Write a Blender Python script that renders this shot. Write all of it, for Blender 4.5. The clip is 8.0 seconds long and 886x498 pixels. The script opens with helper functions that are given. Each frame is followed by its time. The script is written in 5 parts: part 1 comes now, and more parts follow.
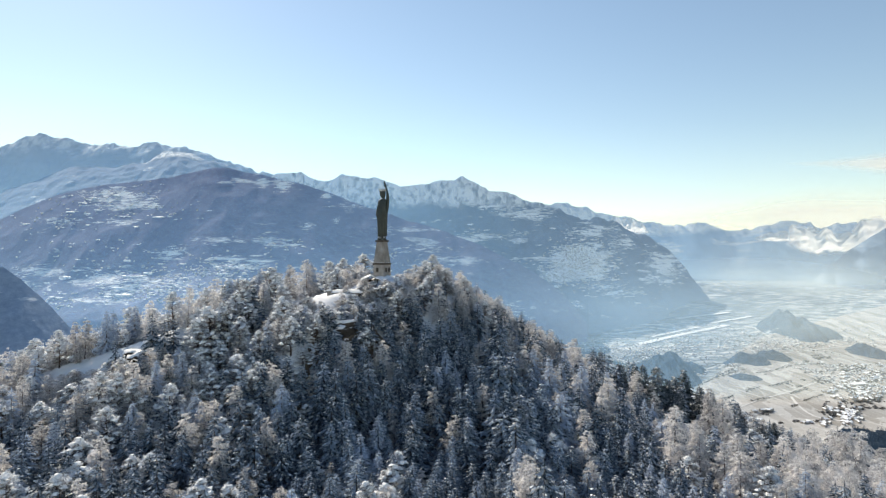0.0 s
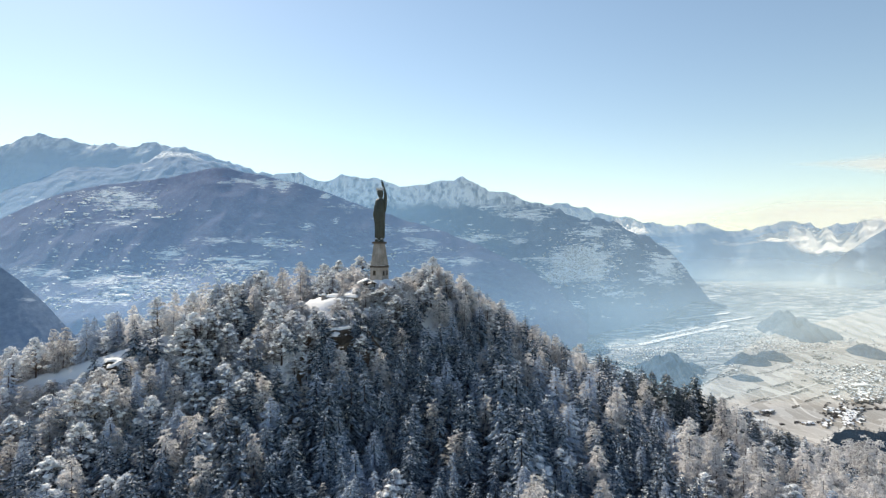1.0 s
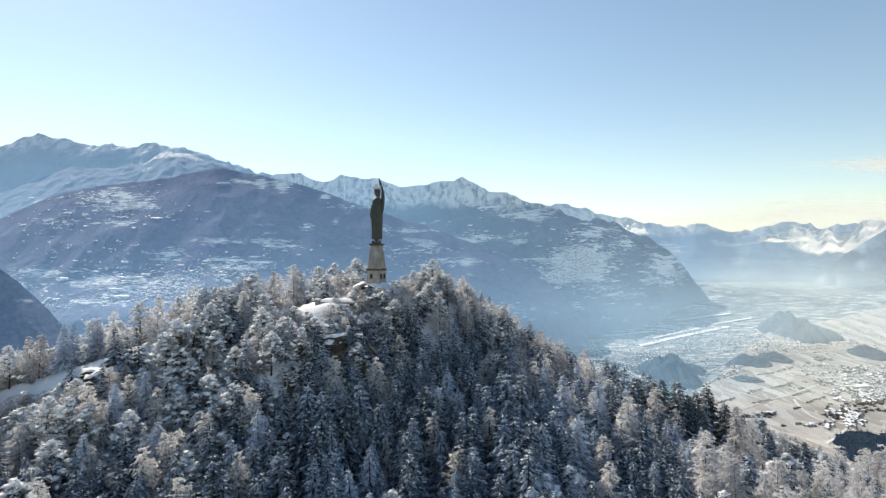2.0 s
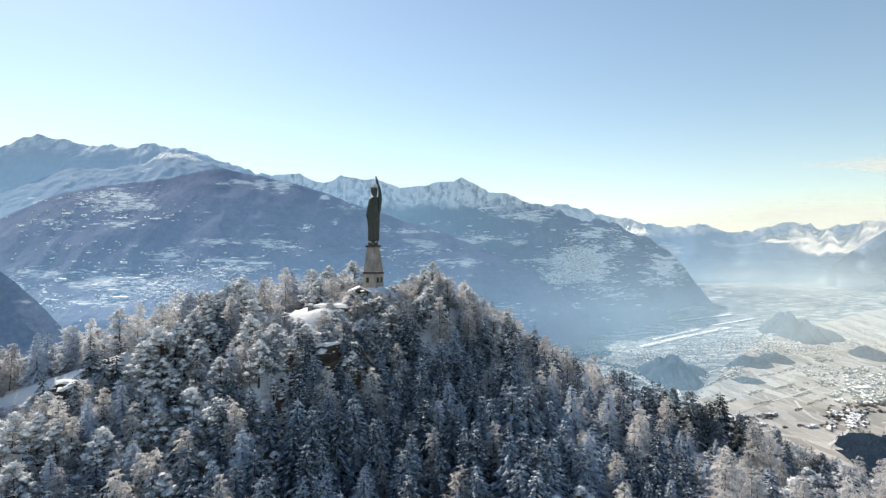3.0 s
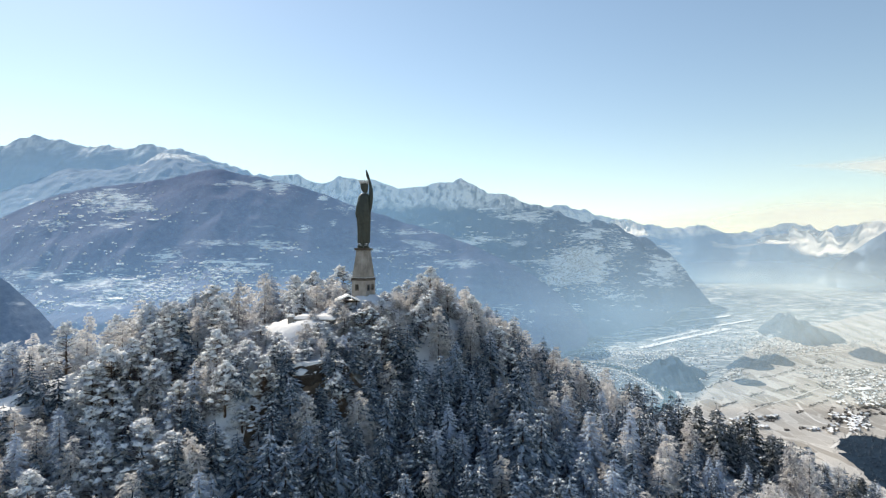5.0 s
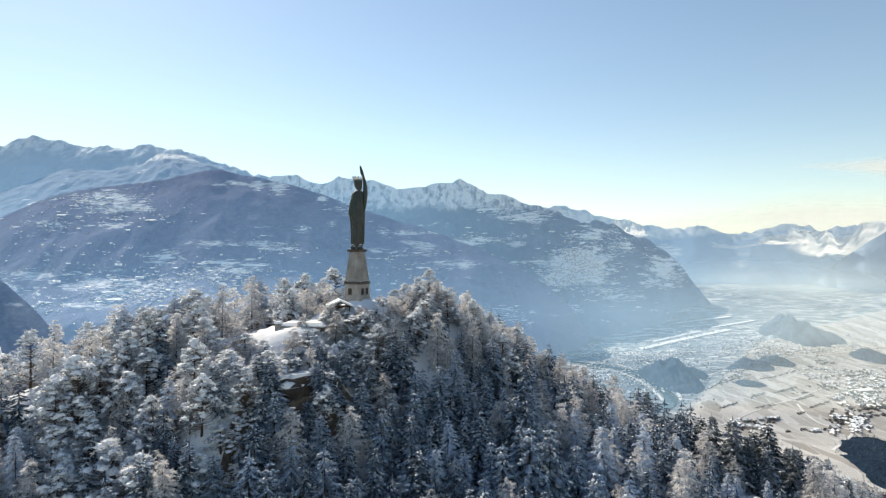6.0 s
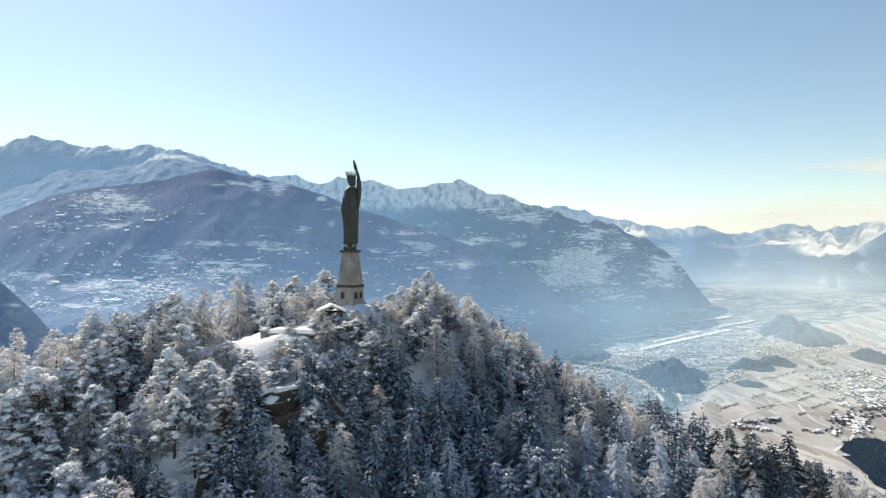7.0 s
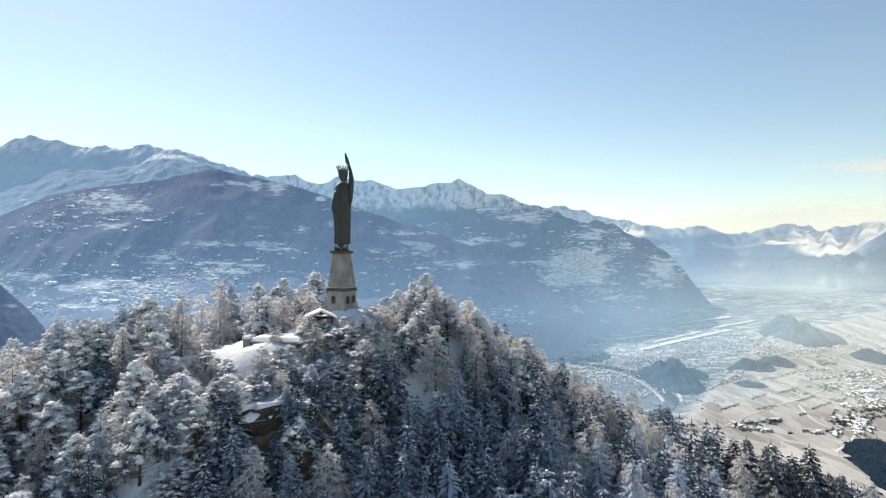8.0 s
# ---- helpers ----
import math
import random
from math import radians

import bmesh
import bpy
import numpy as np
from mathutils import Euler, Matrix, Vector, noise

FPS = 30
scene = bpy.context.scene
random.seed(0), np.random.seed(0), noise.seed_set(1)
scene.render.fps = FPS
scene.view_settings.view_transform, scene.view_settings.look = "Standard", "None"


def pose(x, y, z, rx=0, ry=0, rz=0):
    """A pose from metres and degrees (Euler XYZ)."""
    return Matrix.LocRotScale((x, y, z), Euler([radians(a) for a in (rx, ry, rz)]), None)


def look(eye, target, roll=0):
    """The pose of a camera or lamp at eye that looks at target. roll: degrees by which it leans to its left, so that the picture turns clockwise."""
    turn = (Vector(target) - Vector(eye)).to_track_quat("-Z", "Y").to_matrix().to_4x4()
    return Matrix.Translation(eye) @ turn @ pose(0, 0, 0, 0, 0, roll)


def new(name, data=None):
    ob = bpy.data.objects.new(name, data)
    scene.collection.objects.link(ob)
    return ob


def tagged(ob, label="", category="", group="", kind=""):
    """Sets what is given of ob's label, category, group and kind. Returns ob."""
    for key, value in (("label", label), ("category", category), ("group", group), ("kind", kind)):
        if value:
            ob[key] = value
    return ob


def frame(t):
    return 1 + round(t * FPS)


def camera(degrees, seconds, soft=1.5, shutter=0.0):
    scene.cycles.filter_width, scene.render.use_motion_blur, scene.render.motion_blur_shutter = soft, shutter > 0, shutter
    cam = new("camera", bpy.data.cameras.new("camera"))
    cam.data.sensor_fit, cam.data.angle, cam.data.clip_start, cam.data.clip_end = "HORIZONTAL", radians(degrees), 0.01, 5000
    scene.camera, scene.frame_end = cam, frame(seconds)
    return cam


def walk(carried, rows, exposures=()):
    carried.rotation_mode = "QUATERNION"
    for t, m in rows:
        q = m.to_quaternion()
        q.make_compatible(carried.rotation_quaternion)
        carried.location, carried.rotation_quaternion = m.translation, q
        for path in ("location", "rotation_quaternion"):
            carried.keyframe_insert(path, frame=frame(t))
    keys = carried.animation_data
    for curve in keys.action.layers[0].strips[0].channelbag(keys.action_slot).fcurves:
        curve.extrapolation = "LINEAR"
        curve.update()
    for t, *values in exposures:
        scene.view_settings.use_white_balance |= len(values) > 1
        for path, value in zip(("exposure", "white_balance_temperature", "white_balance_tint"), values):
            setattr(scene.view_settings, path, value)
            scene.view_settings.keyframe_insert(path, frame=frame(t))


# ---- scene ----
# ---- camera: a drone flying straight towards the hilltop monument ----
cam = camera(74.7, 8.0, soft=1.25)
METRES, EYE, TILT, LEAN, TURN = 63.0, 7.0, 0.0, 0.0, 0.0
ROWS = [
    (0.0, 0.0, 0.0, 0.0, 0.0, 0.0, 0.0),
    (0.5, -0.0018, 0.0602, 0.0037, -0.02, 0.01, -0.01),
    (1.0, -0.0031, 0.1212, 0.0073, -0.03, 0.03, -0.02),
    (1.5, -0.0044, 0.179, 0.0103, -0.04, 0.05, -0.02),
    (3.0, -0.0081, 0.368, 0.019, -0.06, 0.15, -0.01),
    (3.5, -0.0088, 0.4267, 0.0211, -0.08, 0.17, -0.01),
    (4.0, -0.009, 0.4937, 0.0236, -0.1, 0.2, -0.01),
    (4.5, -0.0092, 0.5525, 0.0256, -0.15, 0.22, -0.0),
    (6.0, -0.0086, 0.746, 0.0297, -0.24, 0.31, 0.02),
    (6.5, -0.0082, 0.8052, 0.0312, -0.26, 0.32, 0.02),
    (7.0, -0.0079, 0.8725, 0.0319, -0.27, 0.32, 0.03),
    (7.5, -0.0075, 0.9317, 0.0328, -0.31, 0.32, 0.03),
    (8.0, -0.0067, 0.9992, 0.0336, -0.34, 0.33, 0.05),
]
walk(cam, [(t, pose(0, 0, EYE, TILT, LEAN, TURN) @ pose(METRES * x, METRES * y, METRES * z, 90 + pitch, roll, yaw)) for t, x, y, z, yaw, pitch, roll in ROWS],
     exposures=[(0.0, 0.37, 7050, 6), (8.0, 0.37, 7050, 6)])

# ---- light: winter sun ahead and to the left, clear sky ----
SUN_AZ, SUN_EL = -36.0, 40.0
world = bpy.data.worlds.new("world")
scene.world = world
world.use_nodes = True
wn = world.node_tree.nodes
sky = wn.new("ShaderNodeTexSky")
sky.sky_type = "NISHITA"
sky.sun_disc = False
sky.sun_elevation, sky.sun_rotation = radians(SUN_EL), radians(SUN_AZ)
sky.altitude, sky.air_density, sky.dust_density, sky.ozone_density = 1200, 1.2, 0.4, 0.85
world.node_tree.links.new(sky.outputs[0], wn["Background"].inputs[0])
wn["Background"].inputs[1].default_value = 0.116

to_sun = Vector((math.sin(radians(SUN_AZ)) * math.cos(radians(SUN_EL)), math.cos(radians(SUN_AZ)) * math.cos(radians(SUN_EL)), math.sin(radians(SUN_EL))))
sun = new("sun", bpy.data.lights.new("sun", "SUN"))
sun.data.energy, sun.data.angle, sun.data.color = 4.3, radians(0.5), (1.0, 0.90, 0.78)
sun.matrix_world = look(to_sun * 100, (0, 0, 0))


# ---- materials ----
class Mat:
    """A small builder for node materials."""

    def __init__(self, name, rough=0.8, spec=0.3):
        self.m = bpy.data.materials.new(name)
        self.m.use_nodes = True
        self.n, self.l = self.m.node_tree.nodes, self.m.node_tree.links
        self.p = self.n["Principled BSDF"]
        self.p.inputs["Roughness"].default_value = rough
        self.p.inputs["Specular IOR Level"].default_value = spec

    def node(self, kind, **sockets):
        nd = self.n.new(kind)
        for k, v in sockets.items():
            nd.inputs[k.replace("_", " ")].default_value = v
        return nd

    def coord(self):
        return self.n.new("ShaderNodeNewGeometry").outputs["Position"]

    def noise(self, scale, detail=6.0, rough=0.6, vec=None, stretch=None):
        nd = self.node("ShaderNodeTexNoise", Scale=scale, Detail=detail, Roughness=rough)
        vec = vec or self.coord()
        if stretch:
            mp = self.n.new("ShaderNodeMapping")
            mp.inputs["Scale"].default_value = stretch
            self.l.new(vec, mp.inputs["Vector"])
            vec = mp.outputs[0]
        self.l.new(vec, nd.inputs["Vector"])
        return nd.outputs["Fac"]

    def ramp(self, fac, *stops):
        nd = self.n.new("ShaderNodeValToRGB")
        e = nd.color_ramp.elements
        while len(e) < len(stops):
            e.new(0.5)
        for el, (at, col) in zip(e, stops):
            el.position = at
            el.color = (*col, 1) if isinstance(col, tuple) else (col, col, col, 1)
        self.l.new(fac, nd.inputs[0])
        return nd.outputs[0]

    def mix(self, fac, a, b, how="MIX"):
        nd = self.n.new("ShaderNodeMix")
        nd.data_type, nd.blend_type = "RGBA", how
        for sock, v in ((nd.inputs[0], fac), (nd.inputs[6], a), (nd.inputs[7], b)):
            if isinstance(v, (int, float)):
                sock.default_value = v
            elif isinstance(v, tuple):
                sock.default_value = (*v, 1)
            else:
                self.l.new(v, sock)
        return nd.outputs[2]

    def math(self, how, a, b=0.0, clamp=False):
        nd = self.n.new("ShaderNodeMath")
        nd.operation, nd.use_clamp = how, clamp
        for sock, v in zip(nd.inputs, (a, b)):
            if isinstance(v, (int, float)):
                sock.default_value = v
            else:
                self.l.new(v, sock)
        return nd.outputs[0]

    def split(self, vec, axis):
        nd = self.n.new("ShaderNodeSeparateXYZ")
        self.l.new(vec, nd.inputs[0])
        return nd.outputs[axis]

    def colour(self, c):
        if isinstance(c, tuple):
            self.p.inputs["Base Color"].default_value = (*c, 1)
        else:
            self.l.new(c, self.p.inputs["Base Color"])
        return self

    def bump(self, fac, strength=0.4, dist=0.1):
        nd = self.node("ShaderNodeBump", Strength=strength, Distance=dist)
        self.l.new(fac, nd.inputs["Height"])
        self.l.new(nd.outputs[0], self.p.inputs["Normal"])
        return self

    def thin(self, c, share):
        """Lets part of the light through, as needles and frost do."""
        tr = self.n.new("ShaderNodeBsdfTranslucent")
        if isinstance(c, tuple):
            tr.inputs[0].default_value = (*c, 1)
        else:
            self.l.new(c, tr.inputs[0])
        mx = self.node("ShaderNodeMixShader", Fac=share)
        self.l.new(self.p.outputs[0], mx.inputs[1])
        self.l.new(tr.outputs[0], mx.inputs[2])
        self.l.new(mx.outputs[0], self.n["Material Output"].inputs[0])
        return self


def snow_material():
    k = Mat("snow", 0.6, 0.3)
    big, fine = k.noise(0.4), k.noise(6.0)
    k.colour(k.ramp(big, (0.3, (0.78, 0.80, 0.84)), (0.7, (0.88, 0.88, 0.89))))
    return k.bump(fine, 0.5, 0.15).m


def frost_material(name, dark, pale, lo, hi, share, lying=0.3):
    """Frosted foliage: some blades stay dark, most carry rime, differing blade by blade and tree by tree."""
    k = Mat(name, 0.75, 0.2)
    g = k.n.new("ShaderNodeNewGeometry")
    blade = g.outputs["Random Per Island"]
    tree = k.n.new("ShaderNodeObjectInfo").outputs["Random"]
    patch = k.noise(0.9, 3.0)
    f = k.math("ADD", k.math("MULTIPLY", blade, 0.46), k.math("MULTIPLY", patch, 0.84))
    f = k.math("ADD", f, k.math("MULTIPLY", k.math("SUBTRACT", tree, 0.5), 0.35))
    f = k.math("ADD", f, k.math("MULTIPLY", k.math("SUBTRACT", k.split(g.outputs["True Normal"], 2), 0.25), lying))
    c = k.ramp(f, (lo, dark), (hi, pale))
    k.colour(c)
    return k.thin(c, share).m


def bark_material():
    k = Mat("bark", 0.9, 0.2)
    n = k.noise(3.0, 6.0, 0.7, stretch=(4, 4, 0.6))
    k.colour(k.ramp(n, (0.35, (0.045, 0.032, 0.026)), (0.6, (0.12, 0.085, 0.066)), (0.75, (0.5, 0.5, 0.52))))
    return k.bump(n, 0.6, 0.05).m


def rock_material():
    k = Mat("rock", 0.9, 0.25)
    n, s = k.noise(0.5, 8.0, 0.7), k.noise(2.0, 5.0, 0.6, stretch=(0.6, 0.6, 3.0))
    c = k.ramp(n, (0.3, (0.045, 0.039, 0.036)), (0.55, (0.105, 0.088, 0.076)), (0.75, (0.17, 0.148, 0.13)))
    k.colour(k.mix(0.4, c, k.ramp(s, (0.35, 0.08), (0.65, 0.3)), "OVERLAY"))
    return k.bump(n, 0.9, 0.6).m


def hill_material():
    """Snow lying on the hill, bare brown rock where it is too steep."""
    k = Mat("hill_snow_and_rock", 0.8, 0.25)
    g = k.n.new("ShaderNodeNewGeometry")
    up = k.split(g.outputs["True Normal"], 2)
    n = k.noise(0.25, 8.0, 0.65)
    f = k.math("ADD", up, k.math("MULTIPLY", k.math("SUBTRACT", n, 0.5), 0.5))
    rock = k.ramp(k.noise(0.9, 8.0, 0.7), (0.3, (0.06, 0.05, 0.04)), (0.6, (0.2, 0.15, 0.11)))
    k.colour(k.mix(k.ramp(f, (0.52, 0.0), (0.62, 1.0)), rock, (0.82, 0.83, 0.86)))
    return k.bump(k.noise(1.2, 8.0), 0.5, 0.4).m


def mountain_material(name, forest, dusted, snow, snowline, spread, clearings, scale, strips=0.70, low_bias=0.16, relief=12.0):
    """Rime-dusted forest, its colours blued for haze, with open snowy clearings and terraces, and snowfields above the
    tree line.
    """
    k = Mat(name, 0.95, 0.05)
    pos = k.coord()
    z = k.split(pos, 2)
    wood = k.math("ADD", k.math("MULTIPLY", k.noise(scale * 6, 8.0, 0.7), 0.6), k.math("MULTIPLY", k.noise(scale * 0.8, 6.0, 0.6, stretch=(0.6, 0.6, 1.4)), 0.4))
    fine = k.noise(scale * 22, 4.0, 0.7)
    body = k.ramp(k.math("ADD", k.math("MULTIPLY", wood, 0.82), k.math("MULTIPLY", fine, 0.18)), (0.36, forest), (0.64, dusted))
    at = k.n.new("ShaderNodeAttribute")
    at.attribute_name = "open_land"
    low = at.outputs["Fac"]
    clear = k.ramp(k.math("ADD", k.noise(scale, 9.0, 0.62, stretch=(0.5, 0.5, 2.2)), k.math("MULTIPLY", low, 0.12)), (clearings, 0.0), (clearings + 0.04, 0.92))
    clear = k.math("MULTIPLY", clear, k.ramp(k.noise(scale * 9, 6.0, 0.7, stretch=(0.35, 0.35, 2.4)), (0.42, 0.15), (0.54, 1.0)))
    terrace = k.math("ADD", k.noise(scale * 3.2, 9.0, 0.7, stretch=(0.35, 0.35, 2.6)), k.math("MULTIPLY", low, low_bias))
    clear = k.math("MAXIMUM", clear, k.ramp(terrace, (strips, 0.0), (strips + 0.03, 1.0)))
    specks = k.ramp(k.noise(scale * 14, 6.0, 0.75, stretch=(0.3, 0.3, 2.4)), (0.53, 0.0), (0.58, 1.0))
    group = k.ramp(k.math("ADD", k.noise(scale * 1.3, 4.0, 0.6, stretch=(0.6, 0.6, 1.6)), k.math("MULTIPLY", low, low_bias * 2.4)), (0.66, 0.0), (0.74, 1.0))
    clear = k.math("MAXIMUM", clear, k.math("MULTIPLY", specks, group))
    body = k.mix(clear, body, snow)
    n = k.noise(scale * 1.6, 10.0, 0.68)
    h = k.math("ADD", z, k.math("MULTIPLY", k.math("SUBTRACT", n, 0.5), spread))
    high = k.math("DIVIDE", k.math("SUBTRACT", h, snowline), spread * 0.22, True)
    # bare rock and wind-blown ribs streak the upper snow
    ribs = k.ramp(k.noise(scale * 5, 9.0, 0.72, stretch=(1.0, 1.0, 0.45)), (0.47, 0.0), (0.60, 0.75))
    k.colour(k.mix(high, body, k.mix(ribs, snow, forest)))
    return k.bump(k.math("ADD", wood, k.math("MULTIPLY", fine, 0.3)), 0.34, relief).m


def valley_material():
    """Snow-covered vineyards and fields in narrow strips on the bench; a mottled plain of town, copses and snowy fields below it."""
    k = Mat("snowy_fields", 0.9, 0.1)
    pos = k.coord()

    def strips(turn, stretch, scale):
        mp = k.n.new("ShaderNodeMapping")
        mp.inputs["Rotation"].default_value, mp.inputs["Scale"].default_value = (0, 0, turn), (*stretch, 0)
        k.l.new(pos, mp.inputs["Vector"])
        cell = k.node("ShaderNodeTexVoronoi", Scale=scale, Randomness=0.9)
        cell.distance = "CHEBYCHEV"
        k.l.new(mp.outputs[0], cell.inputs["Vector"])
        edge = k.node("ShaderNodeTexVoronoi", Scale=scale, Randomness=0.9)
        edge.feature = "DISTANCE_TO_EDGE"
        k.l.new(mp.outputs[0], edge.inputs["Vector"])
        return k.split(cell.outputs["Color"], 0), edge.outputs["Distance"], mp.outputs[0]

    cell, edge, vec = strips(0.45, (1.0, 0.27), 0.028)
    field = k.ramp(cell, (0.1, (0.36, 0.34, 0.315)), (0.5, (0.47, 0.45, 0.43)), (0.9, (0.60, 0.585, 0.57)))
    rows = k.n.new("ShaderNodeTexWave")
    rows.inputs["Scale"].default_value, rows.inputs["Distortion"].default_value = 0.11, 3.0
    k.l.new(vec, rows.inputs["Vector"])
    field = k.mix(0.32, field, k.ramp(rows.outputs["Fac"], (0.3, 0.4), (0.7, 1.0)), "MULTIPLY")
    field = k.mix(k.ramp(edge, (0.010, 0.45), (0.03, 0.0)), field, (0.72, 0.71, 0.70))
    field = k.mix(k.ramp(k.noise(0.008, 9.0, 0.74), (0.585, 0.0), (0.64, 0.6)), field, (0.36, 0.345, 0.335))
    pcell, pedge, _ = strips(-0.2, (0.34, 1.0), 0.050)
    # blue-grey tones: the valley's haze is put into the plain's colour
    plain = k.ramp(pcell, (0.15, (0.20, 0.245, 0.29)), (0.5, (0.31, 0.36, 0.395)), (0.85, (0.62, 0.635, 0.645)))
    town = k.math("ADD", k.math("MULTIPLY", k.noise(0.0035, 5.0, 0.6), 0.55), k.math("MULTIPLY", k.noise(0.06, 5.0, 0.75), 0.45))
    plain = k.mix(k.ramp(town, (0.45, 0.0), (0.56, 0.85)), plain, (0.155, 0.195, 0.235))
    land = k.n.new("ShaderNodeAttribute")
    land.attribute_name = "vineyard"
    k.colour(k.mix(land.outputs["Fac"], plain, field))
    return k.bump(k.noise(0.03, 8.0), 0.3, 3.0).m


def plain_material(name, a, b, scale, rough=0.7, spec=0.3, bump=0.0):
    k = Mat(name, rough, spec)
    n = k.noise(scale, 6.0)
    k.colour(k.ramp(n, (0.3, a), (0.7, b)))
    return (k.bump(n, bump, 0.05) if bump else k).m


SNOW, BARK, ROCK = snow_material(), bark_material(), rock_material()
# Spruce and pine tones are blued to carry the slope's shade in their colour.
SPRUCE = frost_material("frosted_spruce_needles", (0.026, 0.043, 0.060), (0.52, 0.62, 0.76), 0.44, 0.98, 0.28)
WHITE_SPRUCE = frost_material("rimed_spruce_needles", (0.23, 0.28, 0.37), (0.73, 0.81, 0.93), 0.26, 0.82, 0.42)
DARK_SPRUCE = frost_material("dark_spruce_needles", (0.026, 0.040, 0.036), (0.40, 0.42, 0.45), 0.42, 1.05, 0.2)
LARCH = frost_material("rimed_larch_twigs", (0.27, 0.268, 0.285), (0.86, 0.845, 0.85), 0.22, 0.74, 0.56, 0.12)
PINE = frost_material("snowy_pine_needles", (0.20, 0.22, 0.24), (0.84, 0.86, 0.90), 0.26, 0.72, 0.5, 0.2)
FAR_TREES = frost_material("far_frosted_trees", (0.035, 0.058, 0.08), (0.24, 0.30, 0.36), 0.33, 1.0, 0.28)
# A darker copy of the far trees, with the near slope's shade painted in.
SHADED_TREES = frost_material("shaded_far_trees", (0.008, 0.016, 0.028), (0.08, 0.115, 0.165), 0.42, 1.1, 0.15)
HILL = hill_material()
VALLEY = valley_material()
def bronze_material():
    """Dark green bronze with a dusting of snow on what faces upwards."""
    k = Mat("dark_green_bronze", 0.5, 0.5)
    n = k.noise(1.2)
    up = k.split(k.n.new("ShaderNodeNewGeometry").outputs["True Normal"], 2)
    c = k.ramp(n, (0.3, (0.014, 0.020, 0.018)), (0.7, (0.040, 0.053, 0.046)))
    k.colour(k.mix(k.ramp(k.math("ADD", up, k.math("MULTIPLY", n, 0.4)), (0.72, 0.0), (0.9, 1.0)), c, (0.75, 0.76, 0.78)))
    return k.bump(n, 0.3, 0.05).m


BRONZE = bronze_material()
RIMED_BRONZE = plain_material("rimed_bronze", (0.16, 0.17, 0.17), (0.60, 0.61, 0.63), 1.8, 0.7, 0.3, 0.3)
def granite_material():
    """Grey-brown stone, streaked by rain and darker in broad stains."""
    k = Mat("grey_granite", 0.88, 0.25)
    stain, streak = k.noise(0.45, 6.0, 0.6), k.noise(1.6, 6.0, 0.7, stretch=(1.6, 1.6, 0.16))
    c = k.ramp(stain, (0.32, (0.20, 0.184, 0.172)), (0.55, (0.33, 0.31, 0.29)), (0.72, (0.41, 0.39, 0.37)))
    k.colour(k.mix(0.35, c, k.ramp(streak, (0.36, 0.30), (0.58, 0.95)), "MULTIPLY"))
    return k.bump(k.noise(5.0, 6.0), 0.4, 0.05).m


STONE = granite_material()
STONE_DARK = plain_material("dark_weathered_stone", (0.05, 0.042, 0.036), (0.12, 0.10, 0.085), 1.5, 0.85, 0.3, 0.3)
WOOD = plain_material("dark_brown_timber", (0.03, 0.021, 0.016), (0.08, 0.055, 0.04), 2.0, 0.8, 0.3, 0.4)
GLASS_AND_SHADE = plain_material("dark_glass_and_shade", (0.012, 0.014, 0.016), (0.03, 0.033, 0.036), 1.0, 0.15, 0.5)
WALLS = plain_material("plastered_house_walls", (0.25, 0.21, 0.18), (0.62, 0.58, 0.53), 0.06, 0.9)
ROOFS = plain_material("brown_tiled_roofs", (0.10, 0.08, 0.07), (0.22, 0.18, 0.16), 0.05, 0.9)
SNOWY_WALLS = plain_material("pale_snowy_walls", (0.45, 0.45, 0.46), (0.75, 0.75, 0.76), 0.06, 0.9)
THICKET = plain_material("bare_frosted_thicket", (0.075, 0.072, 0.07), (0.20, 0.19, 0.19), 0.05, 0.95)
WATER = plain_material("cold_river_water", (0.045, 0.085, 0.10), (0.08, 0.13, 0.145), 0.01, 0.2, 0.5)
ROAD = plain_material("cleared_road", (0.62, 0.61, 0.60), (0.74, 0.73, 0.72), 0.02, 0.85)

# Forest tones are blued and paled to put distance haze into the colour.
B_FOREST = mountain_material("hazed_rimed_mountain", (0.138, 0.165, 0.285), (0.272, 0.308, 0.465), (0.86, 0.89, 0.92), 520, 200, 0.625, 0.0064, 0.655, 0.19)
C_FOREST = mountain_material("farther_hazed_mountain", (0.138, 0.20, 0.305), (0.285, 0.37, 0.495), (0.90, 0.92, 0.94), 270, 220, 0.60, 0.0060, 0.645, 0.22, 30.0)
# The far ranges carry blue shade and haze in their base colours.
HIGH_SNOW = mountain_material("high_hazed_snow", (0.36, 0.46, 0.60), (0.50, 0.60, 0.74), (0.78, 0.84, 0.92), 760, 460, 0.57, 0.0034, relief=45.0)
SHOULDER = mountain_material("hazed_snowy_shoulder", (0.155, 0.215, 0.34), (0.30, 0.375, 0.515), (0.86, 0.89, 0.92), 690, 160, 0.62, 0.0060, relief=35.0)
FAR_SNOW = mountain_material("far_hazed_snow", (0.22, 0.38, 0.58), (0.37, 0.54, 0.73), (0.88, 0.91, 0.93), 110, 300, 0.55, 0.003, 0.7, 0.0, 40.0)
# The slope's shade is painted into this near-black wood colour.
SHADED_WOOD = mountain_material("dark_shaded_wood", (0.008, 0.017, 0.032), (0.024, 0.045, 0.075), (0.06, 0.085, 0.12), 900, 300, 0.75, 0.02, 0.8, 0.0)
# Flanks and knolls: their shaded side and blue haze are mixed into these tones.
NORTH = mountain_material("hazed_specked_flank", (0.12, 0.19, 0.30), (0.27, 0.36, 0.49), (0.80, 0.84, 0.89), 260, 300, 0.60, 0.006, 0.66, 0.0)
